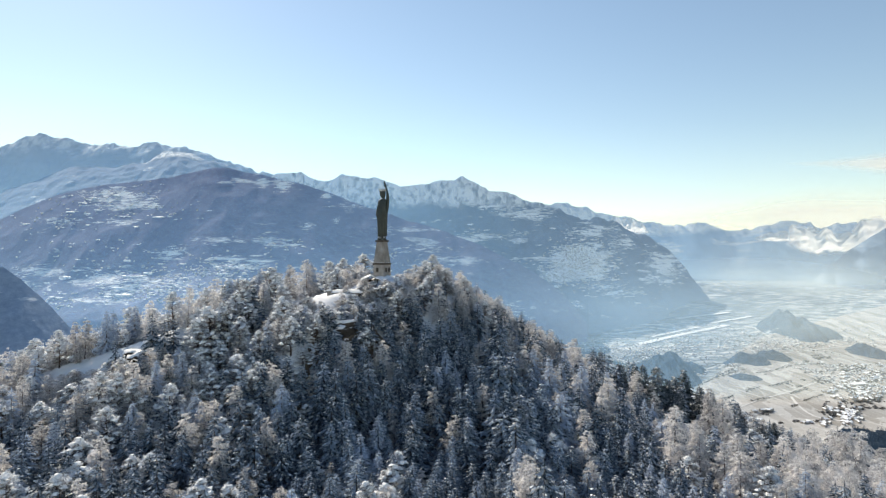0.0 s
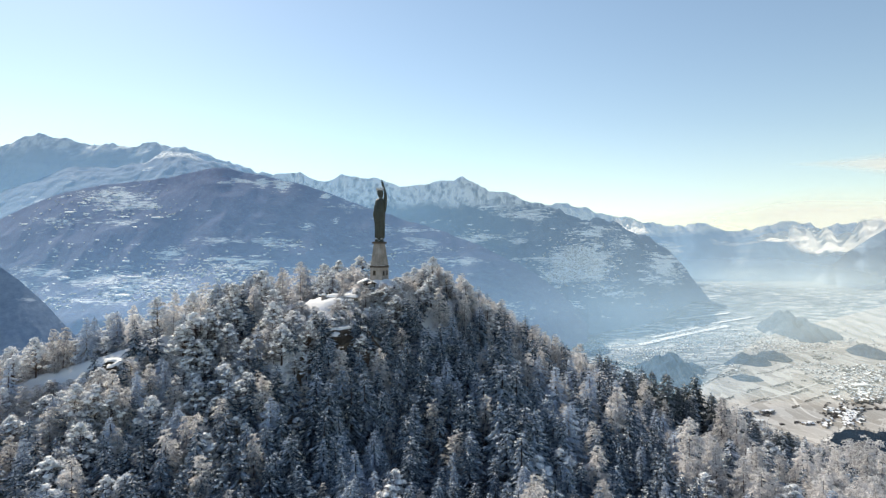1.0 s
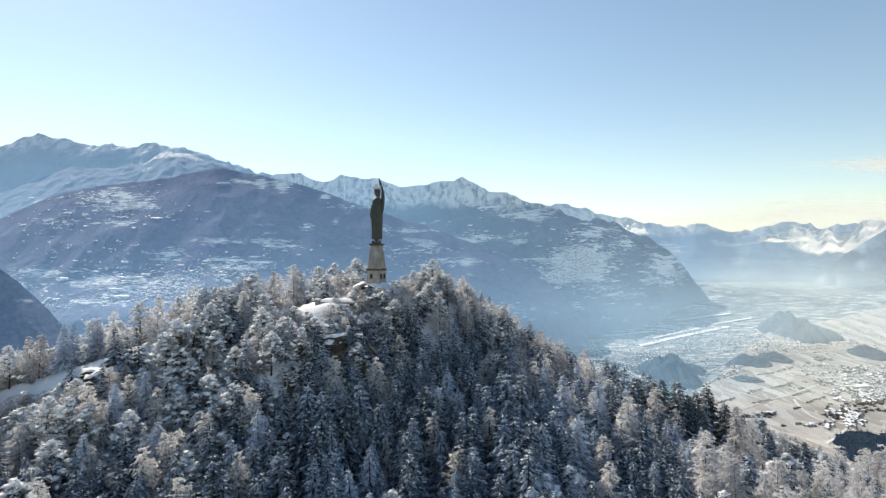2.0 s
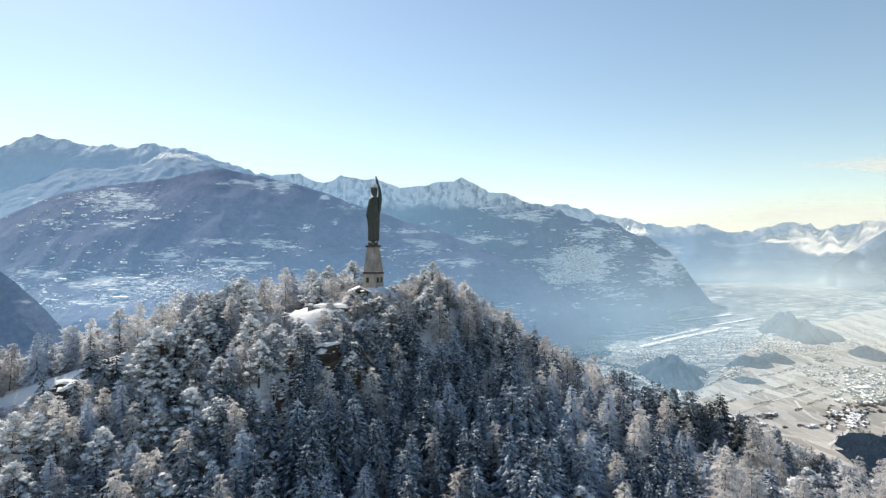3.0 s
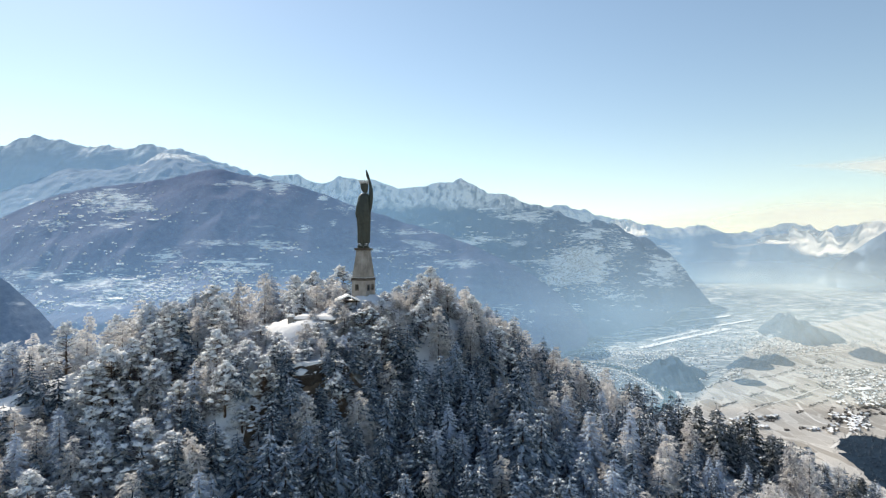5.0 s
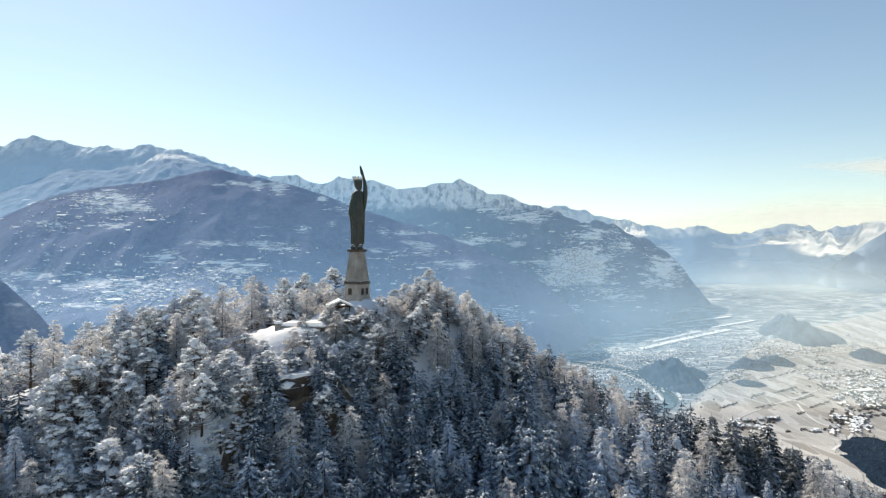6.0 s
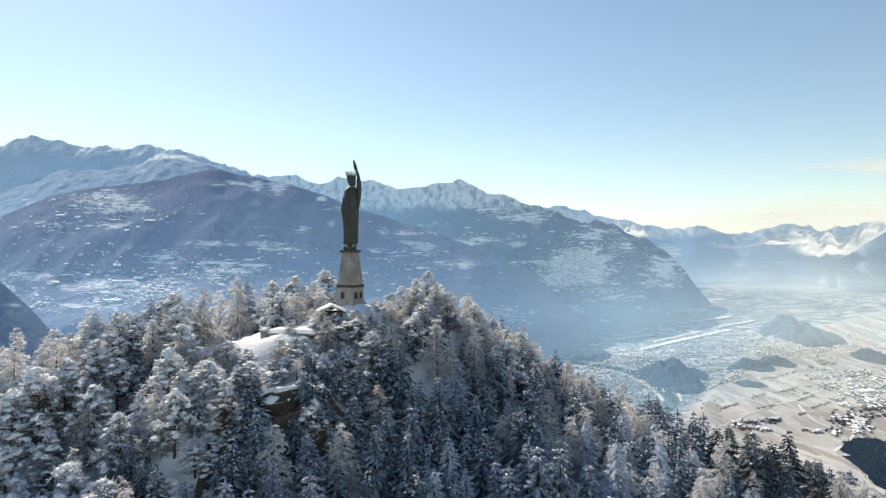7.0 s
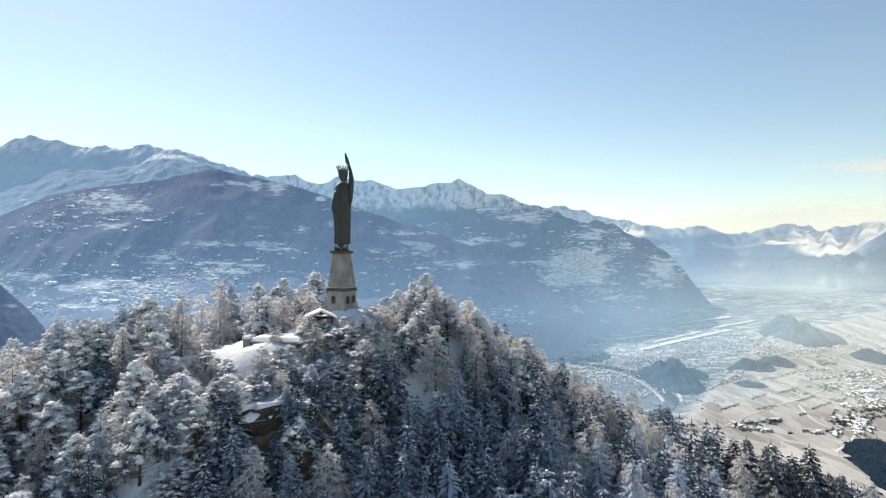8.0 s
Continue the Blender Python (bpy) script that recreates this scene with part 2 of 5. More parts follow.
KNOLL = mountain_material("hazed_wooded_knoll", (0.03, 0.06, 0.11), (0.085, 0.14, 0.22), (0.52, 0.58, 0.64), 900, 300, 0.61, 0.014, 0.70, 0.0)
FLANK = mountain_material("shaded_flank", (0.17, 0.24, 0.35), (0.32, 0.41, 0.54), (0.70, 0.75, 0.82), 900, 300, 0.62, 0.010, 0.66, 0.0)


# ---- mesh helpers ----
def hashed(ix, iy, seed):
    h = (ix.astype(np.int64) * 374761393 + iy.astype(np.int64) * 668265263 + seed * 1442695041) & 0x7FFFFFFF
    h = ((h ^ (h >> 13)) * 1274126177) & 0x7FFFFFFF
    return ((h ^ (h >> 16)) & 0xFFFF) / 65535.0


def vnoise(x, y, seed=0):
    """Smooth value noise in 0..1 on arrays."""
    ix, iy = np.floor(x), np.floor(y)
    fx, fy = x - ix, y - iy
    fx, fy = fx * fx * (3 - 2 * fx), fy * fy * (3 - 2 * fy)
    a, b = hashed(ix, iy, seed), hashed(ix + 1, iy, seed)
    c, d = hashed(ix, iy + 1, seed), hashed(ix + 1, iy + 1, seed)
    return (a * (1 - fx) + b * fx) * (1 - fy) + (c * (1 - fx) + d * fx) * fy


def fbm(x, y, size, octaves=5, seed=0, ridged=False):
    x, y = np.asarray(x, float) / size, np.asarray(y, float) / size
    total, amp, norm = 0.0, 1.0, 0.0
    for o in range(octaves):
        v = vnoise(x * 2**o + 17.3 * o, y * 2**o - 9.1 * o, seed + o)
        total = total + amp * ((1 - np.abs(2 * v - 1)) if ridged else v)
        norm += amp
        amp *= 0.5
    return total / norm


def mesh_of(name, verts, faces, mats, index=None, smooth=False):
    me = bpy.data.meshes.new(name)
    me.from_pydata([tuple(v) for v in verts], [], [tuple(f) for f in faces])
    for m in mats:
        me.materials.append(m)
    if index is not None:
        me.polygons.foreach_set("material_index", np.asarray(index, dtype=np.int32))
    if smooth:
        me.polygons.foreach_set("use_smooth", np.ones(len(me.polygons), dtype=bool))
    me.update()
    return me


def grid_faces(rows, cols):
    i = np.arange((rows - 1) * cols).reshape(rows - 1, cols)[:, :-1].ravel()
    return np.stack([i, i + 1, i + cols + 1, i + cols], 1)


def sheet(name, X, Y, Z, mat, smooth=True):
    rows, cols = X.shape
    me = bpy.data.meshes.new(name)
    f = grid_faces(rows, cols)
    me.vertices.add(rows * cols)
    me.vertices.foreach_set("co", np.stack([X, Y, Z], -1).astype(np.float32).ravel())
    me.loops.add(f.size)
    me.loops.foreach_set("vertex_index", f.ravel().astype(np.int32))
    me.polygons.add(len(f))
    me.polygons.foreach_set("loop_start", np.arange(0, f.size, 4, dtype=np.int32))
    me.polygons.foreach_set("use_smooth", np.full(len(f), smooth))
    me.update(calc_edges=True)
    me.validate()
    me.materials.append(mat)
    return new(name, me)


def part(name, bm, material, parent, label=""):
    me = bpy.data.meshes.new(name)
    bm.to_mesh(me)
    bm.free()
    me.materials.append(material)
    ob = new(name, me)
    ob.parent = parent
    return tagged(ob, label) if label else ob


def box(bm, x0, y0, z0, x1, y1, z1, m=None):
    r = bmesh.ops.create_cube(bm, size=1.0)
    vs = r["verts"]
    bmesh.ops.scale(bm, vec=(x1 - x0, y1 - y0, z1 - z0), verts=vs)
    bmesh.ops.translate(bm, vec=((x0 + x1) / 2, (y0 + y1) / 2, (z0 + z1) / 2), verts=vs)
    if m is not None:
        bmesh.ops.transform(bm, matrix=m, verts=vs)
    return bm


# ---- the hill ----
SPINE = [  # crest of the hill: x, y, z
    (-175, 118, -54), (-112, 128, -28), (-66, 133, -13.0), (-42, 151, -7.0), (-27, 157, -5.0), (-16.5, 161, 0.0), (-4, 165, -3.0), (12, 181, -13), (36, 197, -31), (70, 205, -50),
]
SPINE_BACK = [(-120, 160, -36), (-76, 164, -17), (-56, 164, -12), (-30, 162, -4.5)]

SPUR = [(13, 151, -25), (29, 153, -33), (45, 160, -38), (66, 179, -44), (96, 186, -60)]


def crest(x, y, line, slope):
    best = np.full(np.shape(x), -1e9)
    for (ax, ay, az), (bx, by, bz) in zip(line, line[1:]):
        dx, dy = bx - ax, by - ay
        t = np.clip(((x - ax) * dx + (y - ay) * dy) / (dx * dx + dy * dy), 0, 1)
        d = np.hypot(x - ax - t * dx, y - ay - t * dy)
        z = az + t * (bz - az) - slope * (np.sqrt(d * d + 9.0) - 3.0)
        best = np.maximum(best, z)
    return best


def hill_z(x, y):
    x, y = np.asarray(x, float), np.asarray(y, float)
    top = np.maximum(crest(x, y, SPINE, np.interp(x, (-72, -58, -36, -24), (1.0, 0.82, 0.82, 1.0))), crest(x, y, SPINE_BACK, 0.85))
    top = np.maximum(top, crest(x, y, SPUR, 0.75))
    shelf = -4.9 - 0.85 * np.maximum(0, np.hypot(x + 27.6, (y - 152.0) * 1.15) - 5.1) + 1.8 * (fbm(x, y, 5.0, 3, 61) - 0.5)
    # a rocky ledge below the shelter, breaking off steeply in front
    ledge = -9.9 - np.interp(x, (-30, -25), (1.15, 2.1)) * np.maximum(0, 135.5 + 0.45 * (x + 25) - y) - 1.3 * np.maximum(0, np.abs(x + 26) - 8) - 1.2 * np.maximum(0, y - 150)
    top = np.maximum(np.maximum(top, shelf), ledge)
    low = -42.0 - np.where(x > 0, 0.06, 0.10) * x - 0.0007 * np.maximum(x, 0) ** 2
    low = low - 0.55 * np.maximum(y - 190, 0) - 0.5 * np.maximum(x - 118, 0) - 0.35 * np.maximum(-x - 110, 0) - 0.25 * np.maximum(85 - y, 0)
    k = 4.0
    z = k * np.logaddexp(top / k, low / k)
    n = fbm(x, y, 14.0, 4, 3) - 0.5
    return z + 2.6 * n + 0.5 * (fbm(x, y, 3.0, 3, 8) - 0.5)


def build_hill():
    xs = np.concatenate([np.linspace(-700, -150, 40)[:-1], np.linspace(-150, 150, 201), np.linspace(150, 700, 40)[1:]])
    ys = np.concatenate([np.linspace(-500, 40, 40)[:-1], np.linspace(40, 240, 141), np.linspace(240, 900, 50)[1:]])
    X, Y = np.meshgrid(xs, ys)
    Z = np.maximum(hill_z(X, Y), -640)
    return tagged(sheet("hill", X, Y, Z, HILL), "steep snow-covered rocky hill under the monument", "hill", kind="structure")


# ---- the valley and the mountains beyond ----
VALLEY_Y = np.array([-3000, 300, 900, 1400, 1750, 2500, 2950, 3400, 3900, 4300, 4700, 5000], float)
VALLEY_Z = np.array([-640, -640, -560, -500, -520, -495, -465, -401, -305, -251, -204, -190], float)


BENCH_Y, BENCH_X = [1200, 1750, 2050, 3000, 3440, 4000], [450, 665, 830, 1590, 2340, 3400]


def bench(x, y):
    """0 on the river plain, 1 on the vineyard bench that stands above it."""
    k = np.clip((x - np.interp(y, BENCH_Y, BENCH_X) + 60 * (fbm(x, y, 300, 3, 33) - 0.5)) / 90.0, 0, 1)
    return k * k * (3 - 2 * k)


def valley_z(x, y):
    x, y = np.asarray(x, float), np.asarray(y, float)
    return np.interp(y, VALLEY_Y, VALLEY_Z) + 24 * bench(x, y) - 6


def on_valley(u, drop):
    """The place on the valley floor in the bearing u (metres aside per metre ahead) that lies drop metres per metre below the lookout."""
    ys = np.linspace(1100, 4950, 800)
    s = (EYE - valley_z(u * ys, ys)) / ys
    y = float(np.interp(-drop, -s, ys))
    return u * y, y, float(valley_z(u * y, y))


def build_valley():
    ys = np.concatenate([np.linspace(-3000, 900, 30)[:-1], np.linspace(900, 5000, 260)])
    xs = np.concatenate([np.linspace(-5500, -200, 60)[:-1], np.linspace(-200, 3200, 200), np.linspace(3200, 5500, 30)[1:]])
    X, Y = np.meshgrid(xs, ys)
    Z = valley_z(X, Y) + 3 * (fbm(X, Y, 400, 2, 21) - 0.5)
    ob = sheet("ground", X, Y, Z, VALLEY)
    ob.data.attributes.new("vineyard", "FLOAT", "POINT").data.foreach_set("value", bench(X, Y).astype(np.float32).ravel())
    return tagged(ob, "broad valley floor of snowy fields and vineyards", "ground", kind="structure")


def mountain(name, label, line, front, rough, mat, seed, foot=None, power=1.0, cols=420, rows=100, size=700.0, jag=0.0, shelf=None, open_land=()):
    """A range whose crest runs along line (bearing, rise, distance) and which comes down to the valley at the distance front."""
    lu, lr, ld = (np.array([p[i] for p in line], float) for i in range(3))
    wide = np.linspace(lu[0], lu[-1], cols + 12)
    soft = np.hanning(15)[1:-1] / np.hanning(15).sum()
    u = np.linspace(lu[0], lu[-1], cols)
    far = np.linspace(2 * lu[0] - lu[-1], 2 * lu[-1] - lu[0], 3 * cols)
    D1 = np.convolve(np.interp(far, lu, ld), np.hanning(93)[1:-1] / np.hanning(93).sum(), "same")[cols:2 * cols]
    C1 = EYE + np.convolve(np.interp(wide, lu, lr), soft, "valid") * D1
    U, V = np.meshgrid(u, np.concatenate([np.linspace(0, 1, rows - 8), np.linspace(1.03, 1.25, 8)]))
    C, D = np.tile(C1, (rows, 1)), np.tile(D1, (rows, 1))
    # the foot draws back where the range runs out
    over = C - valley_z(U * D, D)
    reach = np.clip(over / 300.0, 0.15, 1.0)
    if not isinstance(front, (int, float)):
        front = np.interp(U, [p[0] for p in front], [p[1] for p in front])
    Y = D - np.maximum(D - front, 150) * reach * (1 - V)
    X = U * Y
    base = valley_z(X, np.minimum(Y, D)) - 12 - 70 * fbm(X, Y, 420, 4, seed + 9) if foot is None else np.full(X.shape, float(foot))
    Z = base + (C - base) * (np.clip(V, 0, 1) ** power if shelf is None else np.interp(V, shelf[0], shelf[1])) - np.clip(V - 1, 0, 1) * 20.0 * np.maximum(C - base, 60)
    shape = np.clip((C - base) / 500.0, 0.12, 1.5)
    env = np.clip(V * 4, 0, 1) * np.where(V < 1, 0.32 + 0.68 * np.clip((1 - V) * 3.0, 0, 1), 0.32)
    # gullies and ribs run down the slope
    n = fbm(X, Y * 0.55, size, 6, seed, True) - 0.62 + 0.35 * (fbm(X, Y, size * 0.33, 5, seed + 40, True) - 0.62)
    Z = Z + rough * shape * env * n * 2.0 + 0.35 * rough * np.clip(V * 3, 0, 1) * (fbm(X, Y, 90, 4, seed + 80, True) - 0.6)
    Z = Z - 60 * np.clip((30 - over) / 60, 0, 1) * (foot is None)
    Z = Z + jag * np.clip(V * 4 - 3.1, 0, 0.8) * (fbm(X, Y * 0.7, 190, 5, seed + 60, True) - 0.6)
    ob = tagged(sheet(name, X, Y, Z, mat), label, "mountain", kind="structure")
    # how much of the land is cleared for meadows and villages
    rise = (Z - EYE) / Y
    land = np.zeros(X.shape)
    for cu, cr, wu, wr, much in open_land:
        land = np.maximum(land, much * np.exp(-((U * 1000 - cu) / wu) ** 2 - ((rise * 1000 - cr) / wr) ** 2))
    ob.data.attributes.new("open_land", "FLOAT", "POINT").data.foreach_set("value", land.astype(np.float32).ravel())
    # the crest is a sharp edge
    ends = np.empty(len(ob.data.edges) * 2, dtype=np.int32)
    ob.data.edges.foreach_get("vertices", ends)
    row = ends.reshape(-1, 2) // cols
    ob.data.attributes.new("sharp_edge", "BOOLEAN", "EDGE").data.foreach_set("value", np.all(row == rows - 9, axis=1))
    return X, Y, Z


build_hill()
build_valley()


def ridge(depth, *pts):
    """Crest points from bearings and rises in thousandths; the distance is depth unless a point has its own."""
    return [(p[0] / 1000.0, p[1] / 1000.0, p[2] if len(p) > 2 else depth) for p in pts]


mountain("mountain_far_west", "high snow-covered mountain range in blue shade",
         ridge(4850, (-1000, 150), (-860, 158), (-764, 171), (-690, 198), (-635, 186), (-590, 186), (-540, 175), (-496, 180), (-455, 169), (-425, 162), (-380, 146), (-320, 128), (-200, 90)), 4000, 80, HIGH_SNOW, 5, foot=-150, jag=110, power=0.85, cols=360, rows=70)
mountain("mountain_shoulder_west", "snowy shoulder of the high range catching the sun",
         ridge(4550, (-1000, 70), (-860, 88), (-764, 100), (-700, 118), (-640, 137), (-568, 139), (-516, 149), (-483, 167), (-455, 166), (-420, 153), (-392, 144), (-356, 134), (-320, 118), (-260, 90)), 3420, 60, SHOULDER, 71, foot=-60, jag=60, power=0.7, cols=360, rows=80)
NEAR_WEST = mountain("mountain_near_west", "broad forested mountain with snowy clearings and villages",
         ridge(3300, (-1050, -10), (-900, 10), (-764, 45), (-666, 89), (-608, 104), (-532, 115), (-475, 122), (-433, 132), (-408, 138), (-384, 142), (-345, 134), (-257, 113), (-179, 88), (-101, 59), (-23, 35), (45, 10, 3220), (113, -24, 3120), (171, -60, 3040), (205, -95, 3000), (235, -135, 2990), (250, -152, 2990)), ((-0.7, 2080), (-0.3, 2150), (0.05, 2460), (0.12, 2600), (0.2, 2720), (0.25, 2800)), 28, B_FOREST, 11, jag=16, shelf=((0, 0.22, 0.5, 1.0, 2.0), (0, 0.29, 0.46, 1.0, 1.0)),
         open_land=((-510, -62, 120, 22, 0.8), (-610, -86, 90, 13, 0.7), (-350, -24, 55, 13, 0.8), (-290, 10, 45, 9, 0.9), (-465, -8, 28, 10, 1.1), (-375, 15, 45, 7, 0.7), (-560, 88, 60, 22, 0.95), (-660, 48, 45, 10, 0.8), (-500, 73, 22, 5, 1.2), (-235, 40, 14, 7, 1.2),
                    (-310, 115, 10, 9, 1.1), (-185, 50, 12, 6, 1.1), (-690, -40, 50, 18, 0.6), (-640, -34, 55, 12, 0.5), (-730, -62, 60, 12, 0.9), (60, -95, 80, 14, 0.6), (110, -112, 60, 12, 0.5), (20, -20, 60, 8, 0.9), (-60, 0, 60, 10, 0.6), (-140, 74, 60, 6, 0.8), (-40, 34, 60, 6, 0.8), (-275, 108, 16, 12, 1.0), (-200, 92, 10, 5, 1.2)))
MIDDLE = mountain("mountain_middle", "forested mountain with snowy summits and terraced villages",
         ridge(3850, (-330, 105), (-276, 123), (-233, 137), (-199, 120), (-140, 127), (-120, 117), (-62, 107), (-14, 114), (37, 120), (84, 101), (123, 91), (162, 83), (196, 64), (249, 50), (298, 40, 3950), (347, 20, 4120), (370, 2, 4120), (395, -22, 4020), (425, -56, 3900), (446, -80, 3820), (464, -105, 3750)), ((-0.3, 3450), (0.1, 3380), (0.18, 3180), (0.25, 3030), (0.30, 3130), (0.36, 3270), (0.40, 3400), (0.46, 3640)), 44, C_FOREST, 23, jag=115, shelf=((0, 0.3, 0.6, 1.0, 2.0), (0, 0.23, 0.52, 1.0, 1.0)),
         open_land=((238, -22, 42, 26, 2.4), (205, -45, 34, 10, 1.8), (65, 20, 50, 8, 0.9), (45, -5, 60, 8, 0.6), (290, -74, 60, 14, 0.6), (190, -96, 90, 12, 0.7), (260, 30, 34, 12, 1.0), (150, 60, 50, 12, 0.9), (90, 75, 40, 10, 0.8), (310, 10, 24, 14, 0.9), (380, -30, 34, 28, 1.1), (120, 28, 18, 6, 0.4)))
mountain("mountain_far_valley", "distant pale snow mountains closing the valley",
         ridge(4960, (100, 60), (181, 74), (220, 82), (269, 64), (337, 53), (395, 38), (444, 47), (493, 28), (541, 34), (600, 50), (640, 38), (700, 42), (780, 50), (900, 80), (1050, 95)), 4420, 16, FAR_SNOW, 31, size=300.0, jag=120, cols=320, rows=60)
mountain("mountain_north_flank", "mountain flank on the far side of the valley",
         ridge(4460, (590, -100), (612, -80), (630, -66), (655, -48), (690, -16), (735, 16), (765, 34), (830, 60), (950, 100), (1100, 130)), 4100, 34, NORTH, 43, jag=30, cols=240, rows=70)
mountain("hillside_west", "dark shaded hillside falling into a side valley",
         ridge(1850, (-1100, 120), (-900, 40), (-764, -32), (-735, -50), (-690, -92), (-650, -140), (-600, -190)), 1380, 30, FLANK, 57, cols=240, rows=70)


# ---- trees ----
class Blades:
    """Collects blades of foliage: corners, faces and the material of each face."""

    def __init__(self):
        self.v, self.f, self.m = [], [], []

    def add(self, pts, faces, mat):
        k = len(self.v)
        self.v.extend(pts)
        self.f.extend([tuple(k + i for i in fc) for fc in faces])
        self.m.extend([mat] * len(faces))


def branch(b, rng, base, ang, length, droop, width, twigs, lumps, lift=0.0, fine=False, fat=1.0):
    """A drooping bough: a jagged spine, side twigs hanging from it, and lumps of snow lying along it."""
    d = np.array([math.cos(ang), math.sin(ang), 0.0])
    s = np.array([-d[1], d[0], 0.0])

    def at(t):
        return base + d * length * t + np.array([0, 0, length * (lift * t - droop * t**1.4 + 0.16 * droop * t**4)])

    sag = width * 0.75
    if fine:
        o = np.array([0, 0, 0.03 + 0.012 * length])
        b.add([at(0) - o, at(0.6) - o, at(1.0), at(0.6) + o, at(0) + o], [(0, 1, 3, 4), (1, 2, 3)], 0)
    else:
        pts = []
        for t, w in ((0.15, 0.45), (0.66, 1.0)):
            w = w * width * rng.uniform(0.7, 1.25)
            p = at(t)
            pts += [p + s * w - (0, 0, sag * w / width), p, p - s * w - (0, 0, sag * w / width)]
        pts.append(at(1.03))
        b.add(pts, [(0, 1, 4, 3), (1, 2, 5, 4), (3, 4, 6), (4, 5, 6)], 0)
    for _ in range(twigs):
        t = rng.uniform(0.15, 1.0) ** 0.8
        side = rng.choice((-1, 1))
        p = at(t)
        ln = length * rng.uniform(0.16, 0.36) * (1.2 - 0.55 * t) + 0.16
        fall = rng.uniform(-0.5, 1.6) if fine else rng.uniform(0.1, 1.1)
        way = s * side * rng.uniform(0.3, 1.0) + d * rng.uniform(0.1, 0.9) + np.array([0, 0, -fall])
        q = p + way * ln
        o = (d * rng.uniform(-1, 1) + np.array([0, 0, rng.uniform(-1, 1)])) * ((0.08 if fine else 0.085) + 0.026 * length) * fat
        b.add([p - o, p + o, q], [(0, 1, 2)], 0)
    for _ in range(2 if rng.random() < lumps else 0):
        t = rng.uniform(0.3, 1.0)
        c = at(t) + s * rng.uniform(-0.5, 0.5) * width + np.array([0, 0, 0.04])
        r = width * rng.uniform(0.2, 0.55) + 0.06
        l = r * rng.uniform(0.9, 1.8)
        dip = np.array([0, 0, droop * 0.7])
        b.add([c + d * l - dip * l, c + s * r - (0, 0, 0.4 * r), c - d * l + dip * l, c - s * r - (0, 0, 0.4 * r), c + np.array([0, 0, 0.30 * r + 0.03])], [(0, 1, 4), (1, 2, 4), (2, 3, 4), (3, 0, 4)], 1)


def trunk_mesh(rng, h, r, lean=0.0):
    v, f = [], []
    for i, t in enumerate((0, 0.04, 0.35, 0.7, 1.0)):
        rr = r * (1.5 if i == 0 else 1 - 0.93 * t)
        for j in range(6):
            a = j * math.tau / 6
            v.append((rr * math.cos(a) + lean * math.sin(t * 3), rr * math.sin(a) + lean * 0.6 * t * t, h * t - (0.8 if i == 0 else 0)))
    for i in range(4):
        for j in range(6):
            f.append((i * 6 + j, i * 6 + (j + 1) % 6, i * 6 + 6 + (j + 1) % 6, i * 6 + 6 + j))
    return v, f


def spruce(seed, h=12.0, r=3.35, levels=25, per=7, twigs=15, lumps=0.4, fat=1.05):
    rng = random.Random(seed)
    b = Blades()
    for i in range(levels):
        t = 0.05 + 0.94 * (i + rng.uniform(-0.3, 0.3)) / levels
        ln = r * (1 - t) ** 0.8 * (1.0 if t > 0.12 else 0.8) + 0.22
        for j in range(max(3, round(per * (1.1 - 0.5 * t)))):
            a = j * math.tau / per * (1 + 0.5 * t) + i * 2.4 + rng.uniform(-0.3, 0.3)
            branch(b, rng, np.array([0, 0, h * t + rng.uniform(-0.4, 0.4) * (1 - t)]), a, ln * rng.uniform(0.66, 1.2), rng.uniform(0.45, 0.95) * (1 - 0.55 * t), (0.09 + 0.085 * ln) * fat, twigs, lumps, fat=fat)
    b.add([np.array(p) for p in ((0.1, 0, h * 0.94), (-0.07, 0.08, h * 0.94), (-0.07, -0.08, h * 0.94), (0, 0, h * 1.02))], [(0, 1, 3), (1, 2, 3), (2, 0, 3)], 0)
    return b, trunk_mesh(rng, h * 0.93, 0.17)


def larch(seed, h=12.0, r=3.4, levels=34, per=5, twigs=15, lumps=0, fat=1.05):
    rng = random.Random(seed)
    b = Blades()
    for i in range(levels):
        t = 0.12 + 0.87 * (i + rng.uniform(-0.8, 0.8)) / levels
        ln = r * (1 - t) ** 0.7 * (0.6 + 0.4 * min(1, t * 4)) + 0.3
        for j in range(max(3, round(per * (1.1 - 0.45 * t)))):
            a = rng.uniform(0, math.tau)
            branch(b, rng, np.array([0, 0, h * t + rng.uniform(-0.5, 0.5) * (1 - t)]), a, ln * rng.uniform(0.5, 1.2), rng.uniform(0.1, 0.8), 0.05 + 0.05 * ln, twigs, lumps, lift=rng.uniform(-0.1, 0.45), fine=True, fat=fat)
    return b, trunk_mesh(rng, h * 0.9, 0.15, rng.uniform(-0.2, 0.2))


